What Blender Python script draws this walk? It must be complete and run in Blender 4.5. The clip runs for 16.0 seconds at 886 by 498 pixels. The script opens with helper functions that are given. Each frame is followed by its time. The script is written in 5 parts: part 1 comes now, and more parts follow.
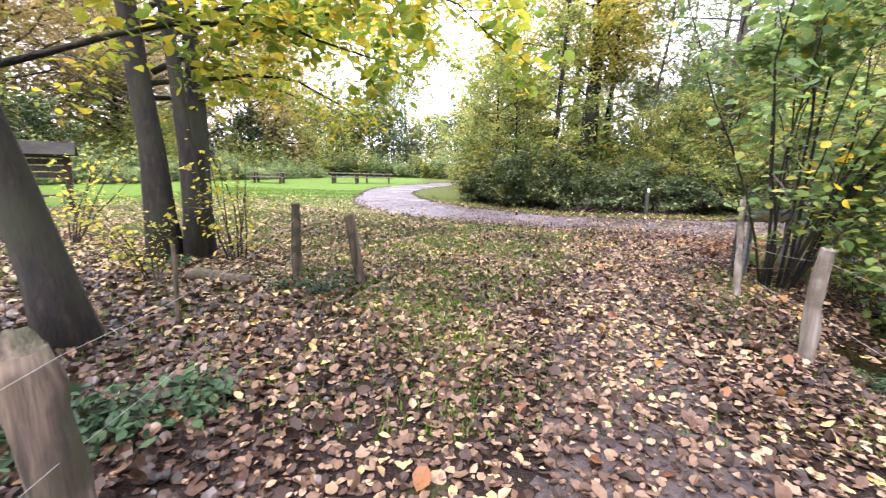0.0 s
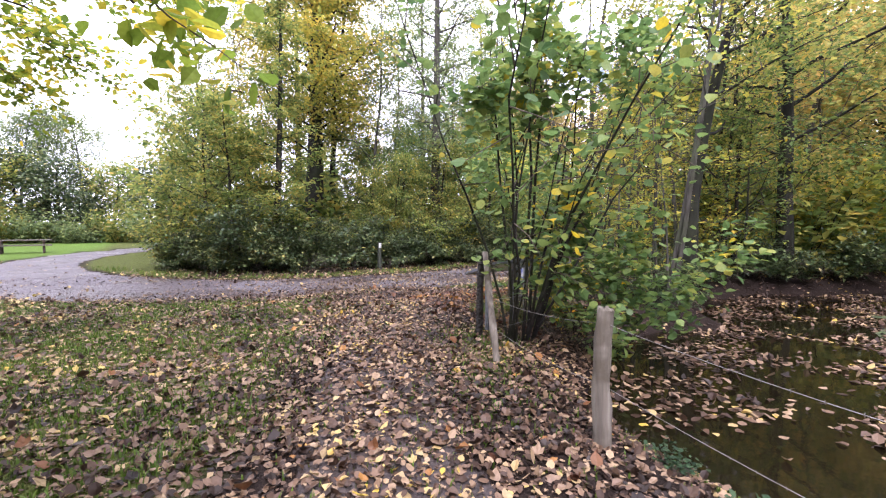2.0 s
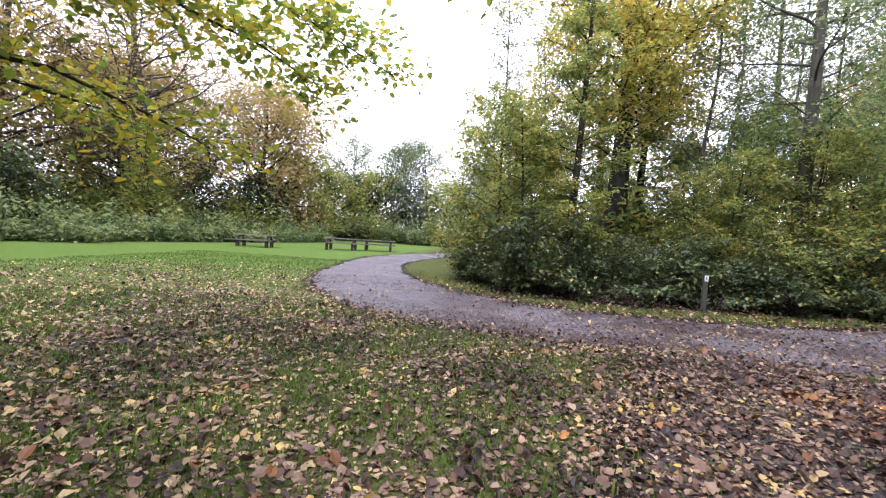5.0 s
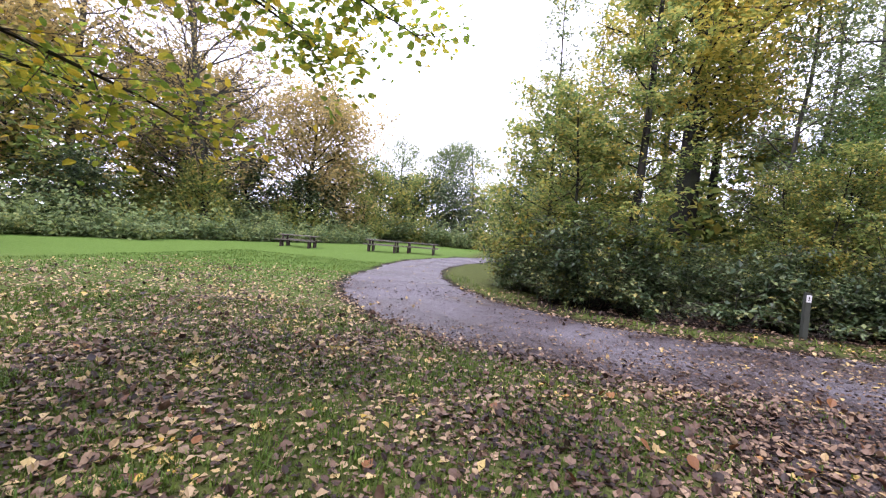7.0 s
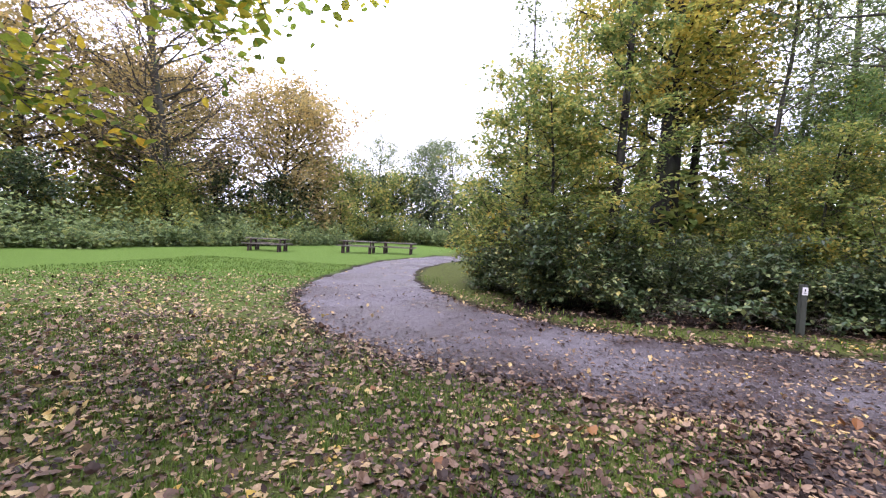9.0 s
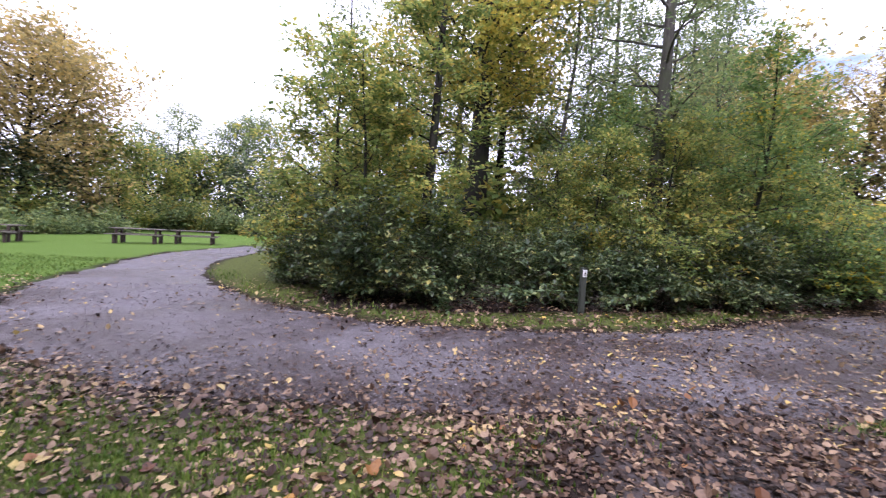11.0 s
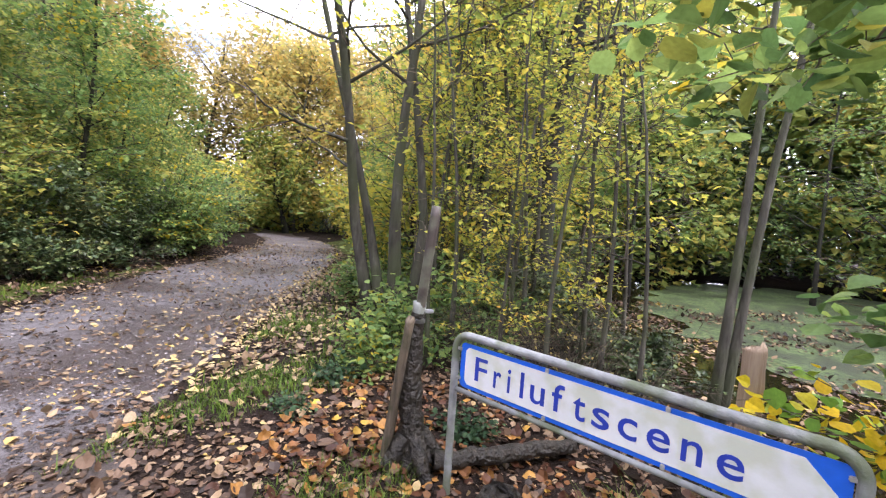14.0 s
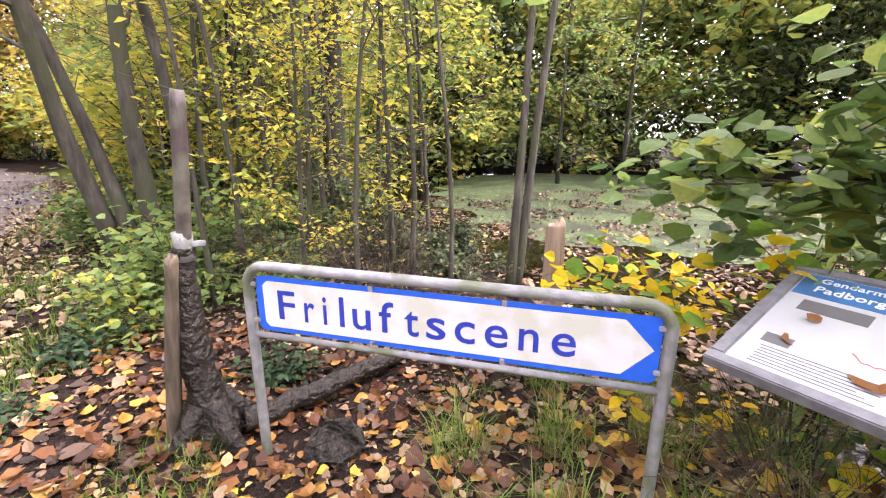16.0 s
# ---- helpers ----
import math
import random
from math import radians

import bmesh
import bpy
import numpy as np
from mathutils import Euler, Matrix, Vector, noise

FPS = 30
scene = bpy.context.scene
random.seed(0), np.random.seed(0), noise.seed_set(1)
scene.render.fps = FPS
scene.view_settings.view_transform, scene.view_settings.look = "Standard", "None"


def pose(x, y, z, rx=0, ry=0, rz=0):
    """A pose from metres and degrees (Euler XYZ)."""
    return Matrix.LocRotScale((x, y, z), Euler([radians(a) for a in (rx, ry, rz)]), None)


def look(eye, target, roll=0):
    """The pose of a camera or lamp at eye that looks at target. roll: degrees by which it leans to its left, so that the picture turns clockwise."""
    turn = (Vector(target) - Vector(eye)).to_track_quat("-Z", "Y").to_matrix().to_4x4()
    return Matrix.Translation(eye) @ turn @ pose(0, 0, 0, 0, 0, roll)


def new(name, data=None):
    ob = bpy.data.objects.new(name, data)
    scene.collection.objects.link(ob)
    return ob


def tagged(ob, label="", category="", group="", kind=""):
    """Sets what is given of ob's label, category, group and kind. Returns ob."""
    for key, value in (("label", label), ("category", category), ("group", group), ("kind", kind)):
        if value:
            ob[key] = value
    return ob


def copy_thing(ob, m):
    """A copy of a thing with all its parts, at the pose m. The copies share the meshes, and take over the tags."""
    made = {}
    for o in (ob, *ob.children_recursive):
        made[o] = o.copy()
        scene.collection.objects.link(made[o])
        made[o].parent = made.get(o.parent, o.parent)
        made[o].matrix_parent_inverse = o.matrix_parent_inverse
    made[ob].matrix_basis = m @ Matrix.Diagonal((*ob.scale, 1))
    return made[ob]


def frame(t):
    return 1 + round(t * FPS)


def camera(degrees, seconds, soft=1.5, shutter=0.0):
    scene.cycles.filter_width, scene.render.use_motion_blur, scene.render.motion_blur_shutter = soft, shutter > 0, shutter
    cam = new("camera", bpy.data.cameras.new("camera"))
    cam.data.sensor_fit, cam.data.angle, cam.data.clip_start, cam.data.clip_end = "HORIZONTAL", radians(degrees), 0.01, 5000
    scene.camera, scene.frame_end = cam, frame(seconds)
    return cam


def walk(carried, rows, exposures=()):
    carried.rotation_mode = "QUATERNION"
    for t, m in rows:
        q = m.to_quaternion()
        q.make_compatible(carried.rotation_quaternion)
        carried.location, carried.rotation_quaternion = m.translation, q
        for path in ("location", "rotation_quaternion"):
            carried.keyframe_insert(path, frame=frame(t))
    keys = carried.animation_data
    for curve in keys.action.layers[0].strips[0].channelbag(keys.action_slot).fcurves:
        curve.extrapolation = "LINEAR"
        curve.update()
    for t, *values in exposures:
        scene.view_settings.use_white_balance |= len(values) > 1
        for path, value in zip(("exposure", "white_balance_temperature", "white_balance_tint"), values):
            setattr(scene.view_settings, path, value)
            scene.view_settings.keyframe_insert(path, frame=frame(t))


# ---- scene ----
cam = camera(92.1, 16.0, 1.2, 0.12)
METRES, EYE, TILT, LEAN, TURN = 10.5, 1.5, 0.0, 0.0, 0.0
ROWS = [
    (0.0, 0.0, 0.0, 0.0, 0.3, -10.87, -1.54),
    (0.5, 0.0111, 0.0235, -0.0022, -16.61, -8.59, -0.39),
    (1.0, 0.0296, 0.0603, -0.001, -29.77, -5.03, 0.52),
    (1.5, 0.0366, 0.1021, -0.0008, -33.55, -3.19, 0.4),
    (2.0, 0.0532, 0.1504, -0.003, -34.36, -2.72, -0.06),
    (2.5, 0.0662, 0.1924, 0.0009, -34.31, -2.44, 0.12),
    (3.0, 0.0767, 0.2402, 0.0041, -33.88, -1.97, -0.13),
    (3.5, 0.097, 0.2804, 0.0066, -29.22, -1.56, -0.7),
    (4.0, 0.1099, 0.324, 0.0073, -22.34, -1.39, -3.3),
    (4.5, 0.1186, 0.3571, 0.0069, -12.22, -1.45, -4.0),
    (5.0, 0.1261, 0.3935, 0.0089, 3.95, -2.05, -3.39),
    (7.5, 0.1322, 0.5315, 0.0106, 10.34, -2.0, -4.44),
    (8.0, 0.1427, 0.5564, 0.0132, 9.49, -1.96, -3.54),
    (10.5, 0.1655, 0.6725, 0.0088, -0.63, -2.39, -2.45),
    (11.0, 0.1977, 0.695, 0.0061, -14.67, -2.3, -3.22),
    (11.5, 0.228, 0.7068, 0.0088, -27.02, -1.88, -2.52),
    (12.0, 0.2612, 0.7279, 0.0103, -40.09, -2.57, -3.44),
    (12.5, 0.2901, 0.7353, 0.0084, -51.77, -1.83, -3.12),
    (13.0, 0.3298, 0.7349, 0.0104, -62.48, -1.44, -2.31),
    (13.5, 0.3638, 0.7386, 0.0089, -75.76, -0.89, -3.95),
    (14.0, 0.3965, 0.7392, 0.006, -86.33, -3.7, -3.91),
    (14.5, 0.4218, 0.7309, 0.0043, -95.16, -7.78, -0.02),
    (15.0, 0.4353, 0.7365, 0.0013, -107.32, -10.91, -0.29),
    (15.5, 0.4394, 0.7381, -0.0014, -112.48, -12.74, -0.46),
    (16.0, 0.44, 0.7358, -0.0027, -113.81, -14.75, -0.25),
]
EXPOSURES = [(0.0, 2.2, 6150, 26), (1.0, 1.8, 6100, 28), (2.0, 1.64, 6000, 28), (4.0, 1.4, 5920, 26), (5.0, 1.32, 5880, 28), (10.5, 1.28, 5780, 31), (11.0, 1.18, 5760, 31), (11.5, 1.12, 5760, 29), (12.0, 1.26, 5830, 26), (12.5, 1.58, 5900, 22), (13.0, 1.74, 5900, 20), (14.0, 1.84, 6150, 21), (15.0, 2.46, 6450, 25), (16.0, 2.44, 6650, 30)]
walk(cam, [(t, pose(0, 0, EYE, TILT, LEAN, TURN) @ pose(METRES * x, METRES * y, METRES * z, 90 + pitch, roll, yaw)) for t, x, y, z, yaw, pitch, roll in ROWS], EXPOSURES)

# ---- world, sun ----
world = bpy.data.worlds.new("overcast_sky")
scene.world = world
world.use_nodes = True
wn = world.node_tree
wn.nodes.clear()
w_out = wn.nodes.new("ShaderNodeOutputWorld")
w_bg = wn.nodes.new("ShaderNodeBackground")
w_sky = wn.nodes.new("ShaderNodeTexSky")
w_sky.sky_type, w_sky.sun_disc = "NISHITA", False
w_sky.sun_elevation, w_sky.sun_rotation = radians(56), radians(208)
w_co = wn.nodes.new("ShaderNodeTexCoord")
w_map = wn.nodes.new("ShaderNodeMapping")
w_map.inputs["Scale"].default_value = (1.0, 1.0, 2.2)
w_noise = wn.nodes.new("ShaderNodeTexNoise")
w_noise.inputs["Scale"].default_value, w_noise.inputs["Detail"].default_value = 2.6, 7
w_ramp = wn.nodes.new("ShaderNodeValToRGB")
w_ramp.color_ramp.elements[0].position, w_ramp.color_ramp.elements[1].position = 0.27, 0.42
w_mix = wn.nodes.new("ShaderNodeMixRGB")
w_mix.inputs[2].default_value = (13.0, 13.3, 14.0, 1)
w_bg.inputs["Strength"].default_value = 0.10
wn.links.new(w_co.outputs["Generated"], w_map.inputs[0])
wn.links.new(w_map.outputs[0], w_noise.inputs["Vector"])
wn.links.new(w_noise.outputs[0], w_ramp.inputs[0])
wn.links.new(w_ramp.outputs[0], w_mix.inputs[0])
wn.links.new(w_sky.outputs[0], w_mix.inputs[1])
wn.links.new(w_mix.outputs[0], w_bg.inputs["Color"])
wn.links.new(w_bg.outputs[0], w_out.inputs[0])
sun_data = bpy.data.lights.new("sun", "SUN")
sun_data.energy, sun_data.angle, sun_data.color = 1.4, radians(16), (1.0, 0.95, 0.86)
sun = new("sun", sun_data)
sun.matrix_world = look((-7, -13, 22), (0, 0, 0))


# ---- materials ----
def shader(name):
    m = bpy.data.materials.new(name)
    m.use_nodes = True
    nt = m.node_tree
    nt.nodes.clear()
    out = nt.nodes.new("ShaderNodeOutputMaterial")
    p = nt.nodes.new("ShaderNodeBsdfPrincipled")
    nt.links.new(p.outputs[0], out.inputs[0])
    return m, nt, p, out


def ramp(nt, stops):
    r = nt.nodes.new("ShaderNodeValToRGB")
    e = r.color_ramp.elements
    while len(e) < len(stops):
        e.new(0.5)
    for el, (pos, col) in zip(e, stops):
        el.position, el.color = pos, (*col, 1)
    return r


def noise_tex(nt, scale, detail=6, stretch=None, local=False):
    n = nt.nodes.new("ShaderNodeTexNoise")
    n.inputs["Scale"].default_value, n.inputs["Detail"].default_value = scale, detail
    if local:
        src = nt.nodes.new("ShaderNodeTexCoord").outputs["Object"]
    else:
        src = nt.nodes.new("ShaderNodeNewGeometry").outputs["Position"]
    if stretch:
        mp = nt.nodes.new("ShaderNodeMapping")
        mp.inputs["Scale"].default_value = stretch
        nt.links.new(src, mp.inputs[0])
        src = mp.outputs[0]
    nt.links.new(src, n.inputs["Vector"])
    return n


def mixed(nt, kind, fac, a, b):
    m = nt.nodes.new("ShaderNodeMixRGB")
    m.blend_type = kind
    for i, v in enumerate((fac, a, b)):
        if isinstance(v, (int, float)):
            m.inputs[i].default_value = v
        elif isinstance(v, tuple):
            m.inputs[i].default_value = (*v, 1)
        else:
            nt.links.new(v, m.inputs[i])
    return m.outputs[0]


def bumped(nt, p, height, strength, distance=0.02):
    b = nt.nodes.new("ShaderNodeBump")
    b.inputs["Strength"].default_value, b.inputs["Distance"].default_value = strength, distance
    nt.links.new(height, b.inputs["Height"])
    nt.links.new(b.outputs[0], p.inputs["Normal"])


def surface(name, stops, scale=6, rough=0.8, bump=0.4, bscale=40, metal=0.0, stretch=None, stain=None, stain_scale=1.2, local=False, distance=0.02):
    m, nt, p, out = shader(name)
    n = noise_tex(nt, scale, 8, stretch, local)
    r = ramp(nt, stops)
    nt.links.new(n.outputs[0], r.inputs[0])
    col = r.outputs[0]
    if stain:
        s = noise_tex(nt, stain_scale, 5, None, local)
        sr = ramp(nt, [(0.45, (0, 0, 0)), (0.62, (1, 1, 1))])
        nt.links.new(s.outputs[0], sr.inputs[0])
        col = mixed(nt, "MIX", sr.outputs[0], col, stain)
    nt.links.new(col, p.inputs["Base Color"])
    p.inputs["Roughness"].default_value, p.inputs["Metallic"].default_value = rough, metal
    h = noise_tex(nt, bscale, 8, stretch, local)
    bumped(nt, p, h.outputs[0], bump, distance)
    return m


def leafy(name, stops, rough=0.6, through_light=0.4, spec=0.2):
    """Leaf colours vary leaf by leaf, in patches and across the blade."""
    m, nt, p, out = shader(name)
    g = nt.nodes.new("ShaderNodeNewGeometry")
    patch = noise_tex(nt, 0.9, 3)
    add = nt.nodes.new("ShaderNodeMath")
    add.operation = "MULTIPLY_ADD"
    nt.links.new(patch.outputs[0], add.inputs[0])
    add.inputs[1].default_value = 0.9
    half = nt.nodes.new("ShaderNodeMath")
    half.operation = "MULTIPLY_ADD"
    nt.links.new(g.outputs["Random Per Island"], half.inputs[0])
    half.inputs[1].default_value, half.inputs[2].default_value = 0.8, -0.35
    nt.links.new(half.outputs[0], add.inputs[2])
    r = ramp(nt, stops)
    nt.links.new(add.outputs[0], r.inputs[0])
    fine = noise_tex(nt, 60, 4)
    fr = ramp(nt, [(0.3, (0.62, 0.6, 0.55)), (0.7, (1.1, 1.1, 1.1))])
    nt.links.new(fine.outputs[0], fr.inputs[0])
    col = mixed(nt, "MULTIPLY", 0.55, r.outputs[0], fr.outputs[0])
    nt.links.new(col, p.inputs["Base Color"])
    p.inputs["Roughness"].default_value, p.inputs["Specular IOR Level"].default_value = rough, spec
    t = nt.nodes.new("ShaderNodeBsdfTranslucent")
    nt.links.new(col, t.inputs[0])
    mx = nt.nodes.new("ShaderNodeMixShader")
    mx.inputs[0].default_value = through_light
    nt.links.new(p.outputs[0], mx.inputs[1])
    nt.links.new(t.outputs[0], mx.inputs[2])
    nt.links.new(mx.outputs[0], out.inputs[0])
    return m


def plain(name, col, rough=0.5, metal=0.0, wear=0.12, scale=18):
    lo = tuple(c * (1 - wear) for c in col)
    hi = tuple(min(1, c * (1 + wear)) for c in col)
    return surface(name, [(0.3, lo), (0.7, hi)], scale, rough, 0.08, 90, metal, None, None, 1, True, 0.004)


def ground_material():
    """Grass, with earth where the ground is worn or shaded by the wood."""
    m, nt, p, out = shader("ground")
    n1, n2, n3 = noise_tex(nt, 0.7, 5), noise_tex(nt, 14, 8), noise_tex(nt, 90, 6)
    grass = ramp(nt, [(0.25, (0.03, 0.034, 0.014)), (0.5, (0.07, 0.085, 0.022)), (0.75, (0.12, 0.135, 0.04))])
    nt.links.new(n2.outputs[0], grass.inputs[0])
    lawn = ramp(nt, [(0.25, (0.055, 0.1, 0.018)), (0.6, (0.093, 0.155, 0.028)), (0.85, (0.135, 0.19, 0.045))])
    nt.links.new(n2.outputs[0], lawn.inputs[0])
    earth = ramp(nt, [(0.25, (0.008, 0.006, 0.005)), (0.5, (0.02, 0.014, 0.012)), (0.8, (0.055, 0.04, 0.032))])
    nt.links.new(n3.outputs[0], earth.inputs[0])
    at = nt.nodes.new("ShaderNodeAttribute")
    at.attribute_name = "bare"
    lw = nt.nodes.new("ShaderNodeAttribute")
    lw.attribute_name = "lawn"
    sh = nt.nodes.new("ShaderNodeMath")
    sh.operation = "MULTIPLY_ADD"
    nt.links.new(n1.outputs[0], sh.inputs[0])
    sh.inputs[1].default_value = 0.8
    nt.links.new(at.outputs["Fac"], sh.inputs[2])
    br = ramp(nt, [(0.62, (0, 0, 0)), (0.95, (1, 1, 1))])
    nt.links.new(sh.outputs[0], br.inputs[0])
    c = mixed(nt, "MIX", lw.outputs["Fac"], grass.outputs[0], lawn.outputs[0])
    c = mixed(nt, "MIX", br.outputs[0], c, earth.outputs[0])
    nt.links.new(c, p.inputs["Base Color"])
    p.inputs["Roughness"].default_value, p.inputs["Specular IOR Level"].default_value = 0.95, 0.08
    bumped(nt, p, n3.outputs[0], 0.8, 0.03)
    return m


def gravel_material():
    m, nt, p, out = shader("gravel_road")
    big, mid, fine = noise_tex(nt, 0.5, 5), noise_tex(nt, 7, 6), noise_tex(nt, 120, 4)
    vor = nt.nodes.new("ShaderNodeTexVoronoi")
    vor.inputs["Scale"].default_value = 70
    g = nt.nodes.new("ShaderNodeNewGeometry")
    nt.links.new(g.outputs["Position"], vor.inputs["Vector"])
    a = ramp(nt, [(0.3, (0.052, 0.048, 0.054)), (0.6, (0.135, 0.122, 0.132)), (0.8, (0.29, 0.265, 0.285))])
    nt.links.new(fine.outputs[0], a.inputs[0])
    damp = ramp(nt, [(0.42, (0, 0, 0)), (0.56, (1, 1, 1))])
    nt.links.new(big.outputs[0], damp.inputs[0])
    c = mixed(nt, "MULTIPLY", damp.outputs[0], a.outputs[0], (0.44, 0.35, 0.32))
    mr = ramp(nt, [(0.35, (0.7, 0.66, 0.64)), (0.65, (1.1, 1.1, 1.1))])
    nt.links.new(mid.outputs[0], mr.inputs[0])
    c = mixed(nt, "MULTIPLY", 0.8, c, mr.outputs[0])
    nt.links.new(c, p.inputs["Base Color"])
    rr = ramp(nt, [(0.4, (0.75, 0.75, 0.75)), (0.6, (0.34, 0.34, 0.34))])
    nt.links.new(big.outputs[0], rr.inputs[0])
    nt.links.new(rr.outputs[0], p.inputs["Roughness"])
    h = mixed(nt, "ADD", 0.6, vor.outputs["Distance"], mid.outputs[0])
    bumped(nt, p, h, 0.6, 0.02)
    return m


def water_material():
    m, nt, p, out = shader("pond_water")
    p.inputs["Base Color"].default_value = (0.008, 0.006, 0.003, 1)
    p.inputs["Roughness"].default_value, p.inputs["IOR"].default_value = 0.04, 1.33
    n = noise_tex(nt, 5, 3)
    bumped(nt, p, n.outputs[0], 0.05, 0.02)
    return m


BARK_GREY = surface("bark_grey", [(0.3, (0.02, 0.018, 0.014)), (0.55, (0.055, 0.05, 0.04)), (0.8, (0.115, 0.108, 0.09))], 14, 0.9, 0.8, 40, 0, (1, 1, 0.25), (0.045, 0.05, 0.026), 2.0)
BARK_DARK = surface("bark_dark", [(0.3, (0.004, 0.0035, 0.003)), (0.6, (0.011, 0.009, 0.007)), (0.85, (0.026, 0.022, 0.017))], 12, 0.95, 0.9, 30, 0, (1, 1, 0.2), (0.02, 0.023, 0.011), 1.5)
BARK_BROWN = surface("bark_brown", [(0.3, (0.004, 0.0035, 0.0028)), (0.55, (0.015, 0.0115, 0.0085)), (0.8, (0.05, 0.04, 0.03))], 16, 0.9, 0.8, 45, 0, (1, 1, 0.3), (0.02, 0.023, 0.01), 1.8)
TWIG = surface("twig", [(0.3, (0.05, 0.038, 0.028)), (0.7, (0.13, 0.1, 0.075))], 30, 0.85, 0.4, 80)
LEAF_MIXED = leafy("leaf_mixed", [(0.0, (0.085, 0.145, 0.042)), (0.35, (0.19, 0.265, 0.075)), (0.62, (0.34, 0.385, 0.105)), (0.85, (0.52, 0.46, 0.11)), (1.0, (0.6, 0.42, 0.09))], 0.5, 0.62)
LEAF_GOLD = leafy("leaf_gold", [(0.0, (0.14, 0.19, 0.05)), (0.25, (0.28, 0.32, 0.07)), (0.5, (0.47, 0.44, 0.09)), (0.8, (0.62, 0.5, 0.09)), (1.0, (0.6, 0.4, 0.08))], 0.5, 0.65)
LEAF_DARK = leafy("leaf_dark", [(0.0, (0.015, 0.03, 0.012)), (0.35, (0.04, 0.072, 0.028)), (0.65, (0.095, 0.14, 0.052)), (0.88, (0.19, 0.225, 0.08)), (1.0, (0.34, 0.3, 0.09))], 0.4, 0.25, 0.42)
LEAF_GREY = leafy("leaf_greygreen", [(0.0, (0.09, 0.135, 0.065)), (0.4, (0.17, 0.24, 0.1)), (0.75, (0.28, 0.35, 0.13)), (1.0, (0.42, 0.42, 0.15))], 0.5, 0.5)
LEAF_LIME = leafy("leaf_limegreen", [(0.0, (0.1, 0.17, 0.03)), (0.35, (0.21, 0.31, 0.04)), (0.62, (0.4, 0.42, 0.05)), (0.86, (0.66, 0.53, 0.05)), (1.0, (0.75, 0.5, 0.04))], 0.5, 0.6)
LEAF_YELLOW = leafy("leaf_yellow", [(0.0, (0.17, 0.22, 0.05)), (0.3, (0.31, 0.37, 0.075)), (0.6, (0.52, 0.5, 0.09)), (0.88, (0.74, 0.58, 0.09)), (1.0, (0.7, 0.42, 0.08))], 0.5, 0.62)
LEAF_AMBER = leafy("leaf_amber", [(0.0, (0.26, 0.28, 0.1)), (0.35, (0.43, 0.4, 0.13)), (0.7, (0.6, 0.47, 0.14)), (1.0, (0.64, 0.4, 0.11))], 0.5, 0.62)
LEAF_SUNNY = leafy("leaf_sunny_yellow", [(0.0, (0.12, 0.26, 0.04)), (0.3, (0.2, 0.36, 0.05)), (0.45, (0.6, 0.5, 0.02)), (0.7, (0.78, 0.55, 0.01)), (1.0, (0.8, 0.42, 0.02))], 0.5, 0.4)
LEAF_NETTLE = leafy("leaf_nettle", [(0.0, (0.012, 0.03, 0.014)), (0.5, (0.03, 0.065, 0.03)), (0.9, (0.06, 0.11, 0.05)), (1.0, (0.14, 0.15, 0.05))], 0.5, 0.3)
LEAF_HAZEL = leafy("leaf_hazel", [(0.0, (0.065, 0.13, 0.045)), (0.4, (0.145, 0.245, 0.075)), (0.72, (0.25, 0.35, 0.1)), (0.87, (0.36, 0.38, 0.08)), (0.95, (0.6, 0.48, 0.04)), (1.0, (0.7, 0.5, 0.03))], 0.45, 0.52, 0.3)
LEAF_RUST = leafy("leaf_rust", [(0.0, (0.21, 0.2, 0.1)), (0.35, (0.37, 0.31, 0.13)), (0.7, (0.52, 0.41, 0.15)), (1.0, (0.58, 0.42, 0.14))], 0.5, 0.58)
LITTER = leafy("fallen_leaves", [(0.0, (0.012, 0.0075, 0.0055)), (0.3, (0.038, 0.021, 0.014)), (0.52, (0.108, 0.064, 0.041)), (0.7, (0.2, 0.13, 0.085)), (0.85, (0.34, 0.24, 0.148)), (0.94, (0.45, 0.33, 0.13)), (1.0, (0.5, 0.35, 0.06))], 0.5, 0.1, 0.3)
# Darker, glossier brown litter: shade under the fence-side trees is put into its colour.
LITTER_SHADED = leafy("fallen_leaves_shaded", [(0.0, (0.008, 0.005, 0.004)), (0.4, (0.024, 0.013, 0.009)), (0.7, (0.065, 0.036, 0.022)), (0.92, (0.15, 0.09, 0.05)), (1.0, (0.32, 0.22, 0.08))], 0.4, 0.05, 0.4)
LAWN = leafy("lawn_blades", [(0.0, (0.048, 0.093, 0.014)), (0.5, (0.088, 0.158, 0.024)), (0.85, (0.145, 0.21, 0.038)), (1.0, (0.2, 0.23, 0.06))], 0.5, 0.3)
TUFT = leafy("tuft_blades", [(0.0, (0.06, 0.12, 0.02)), (0.5, (0.12, 0.2, 0.035)), (0.85, (0.22, 0.27, 0.07)), (1.0, (0.36, 0.32, 0.13))], 0.5, 0.4)
STONES = leafy("gravel_stones", [(0.0, (0.05, 0.044, 0.048)), (0.5, (0.13, 0.115, 0.125)), (0.85, (0.26, 0.24, 0.26)), (1.0, (0.4, 0.37, 0.38))], 0.8, 0.0)
LITTER_PALE = leafy("fallen_leaves_pale", [(0.0, (0.1, 0.065, 0.045)), (0.4, (0.28, 0.2, 0.12)), (0.75, (0.46, 0.35, 0.18)), (1.0, (0.56, 0.44, 0.14))], 0.5, 0.1, 0.3)
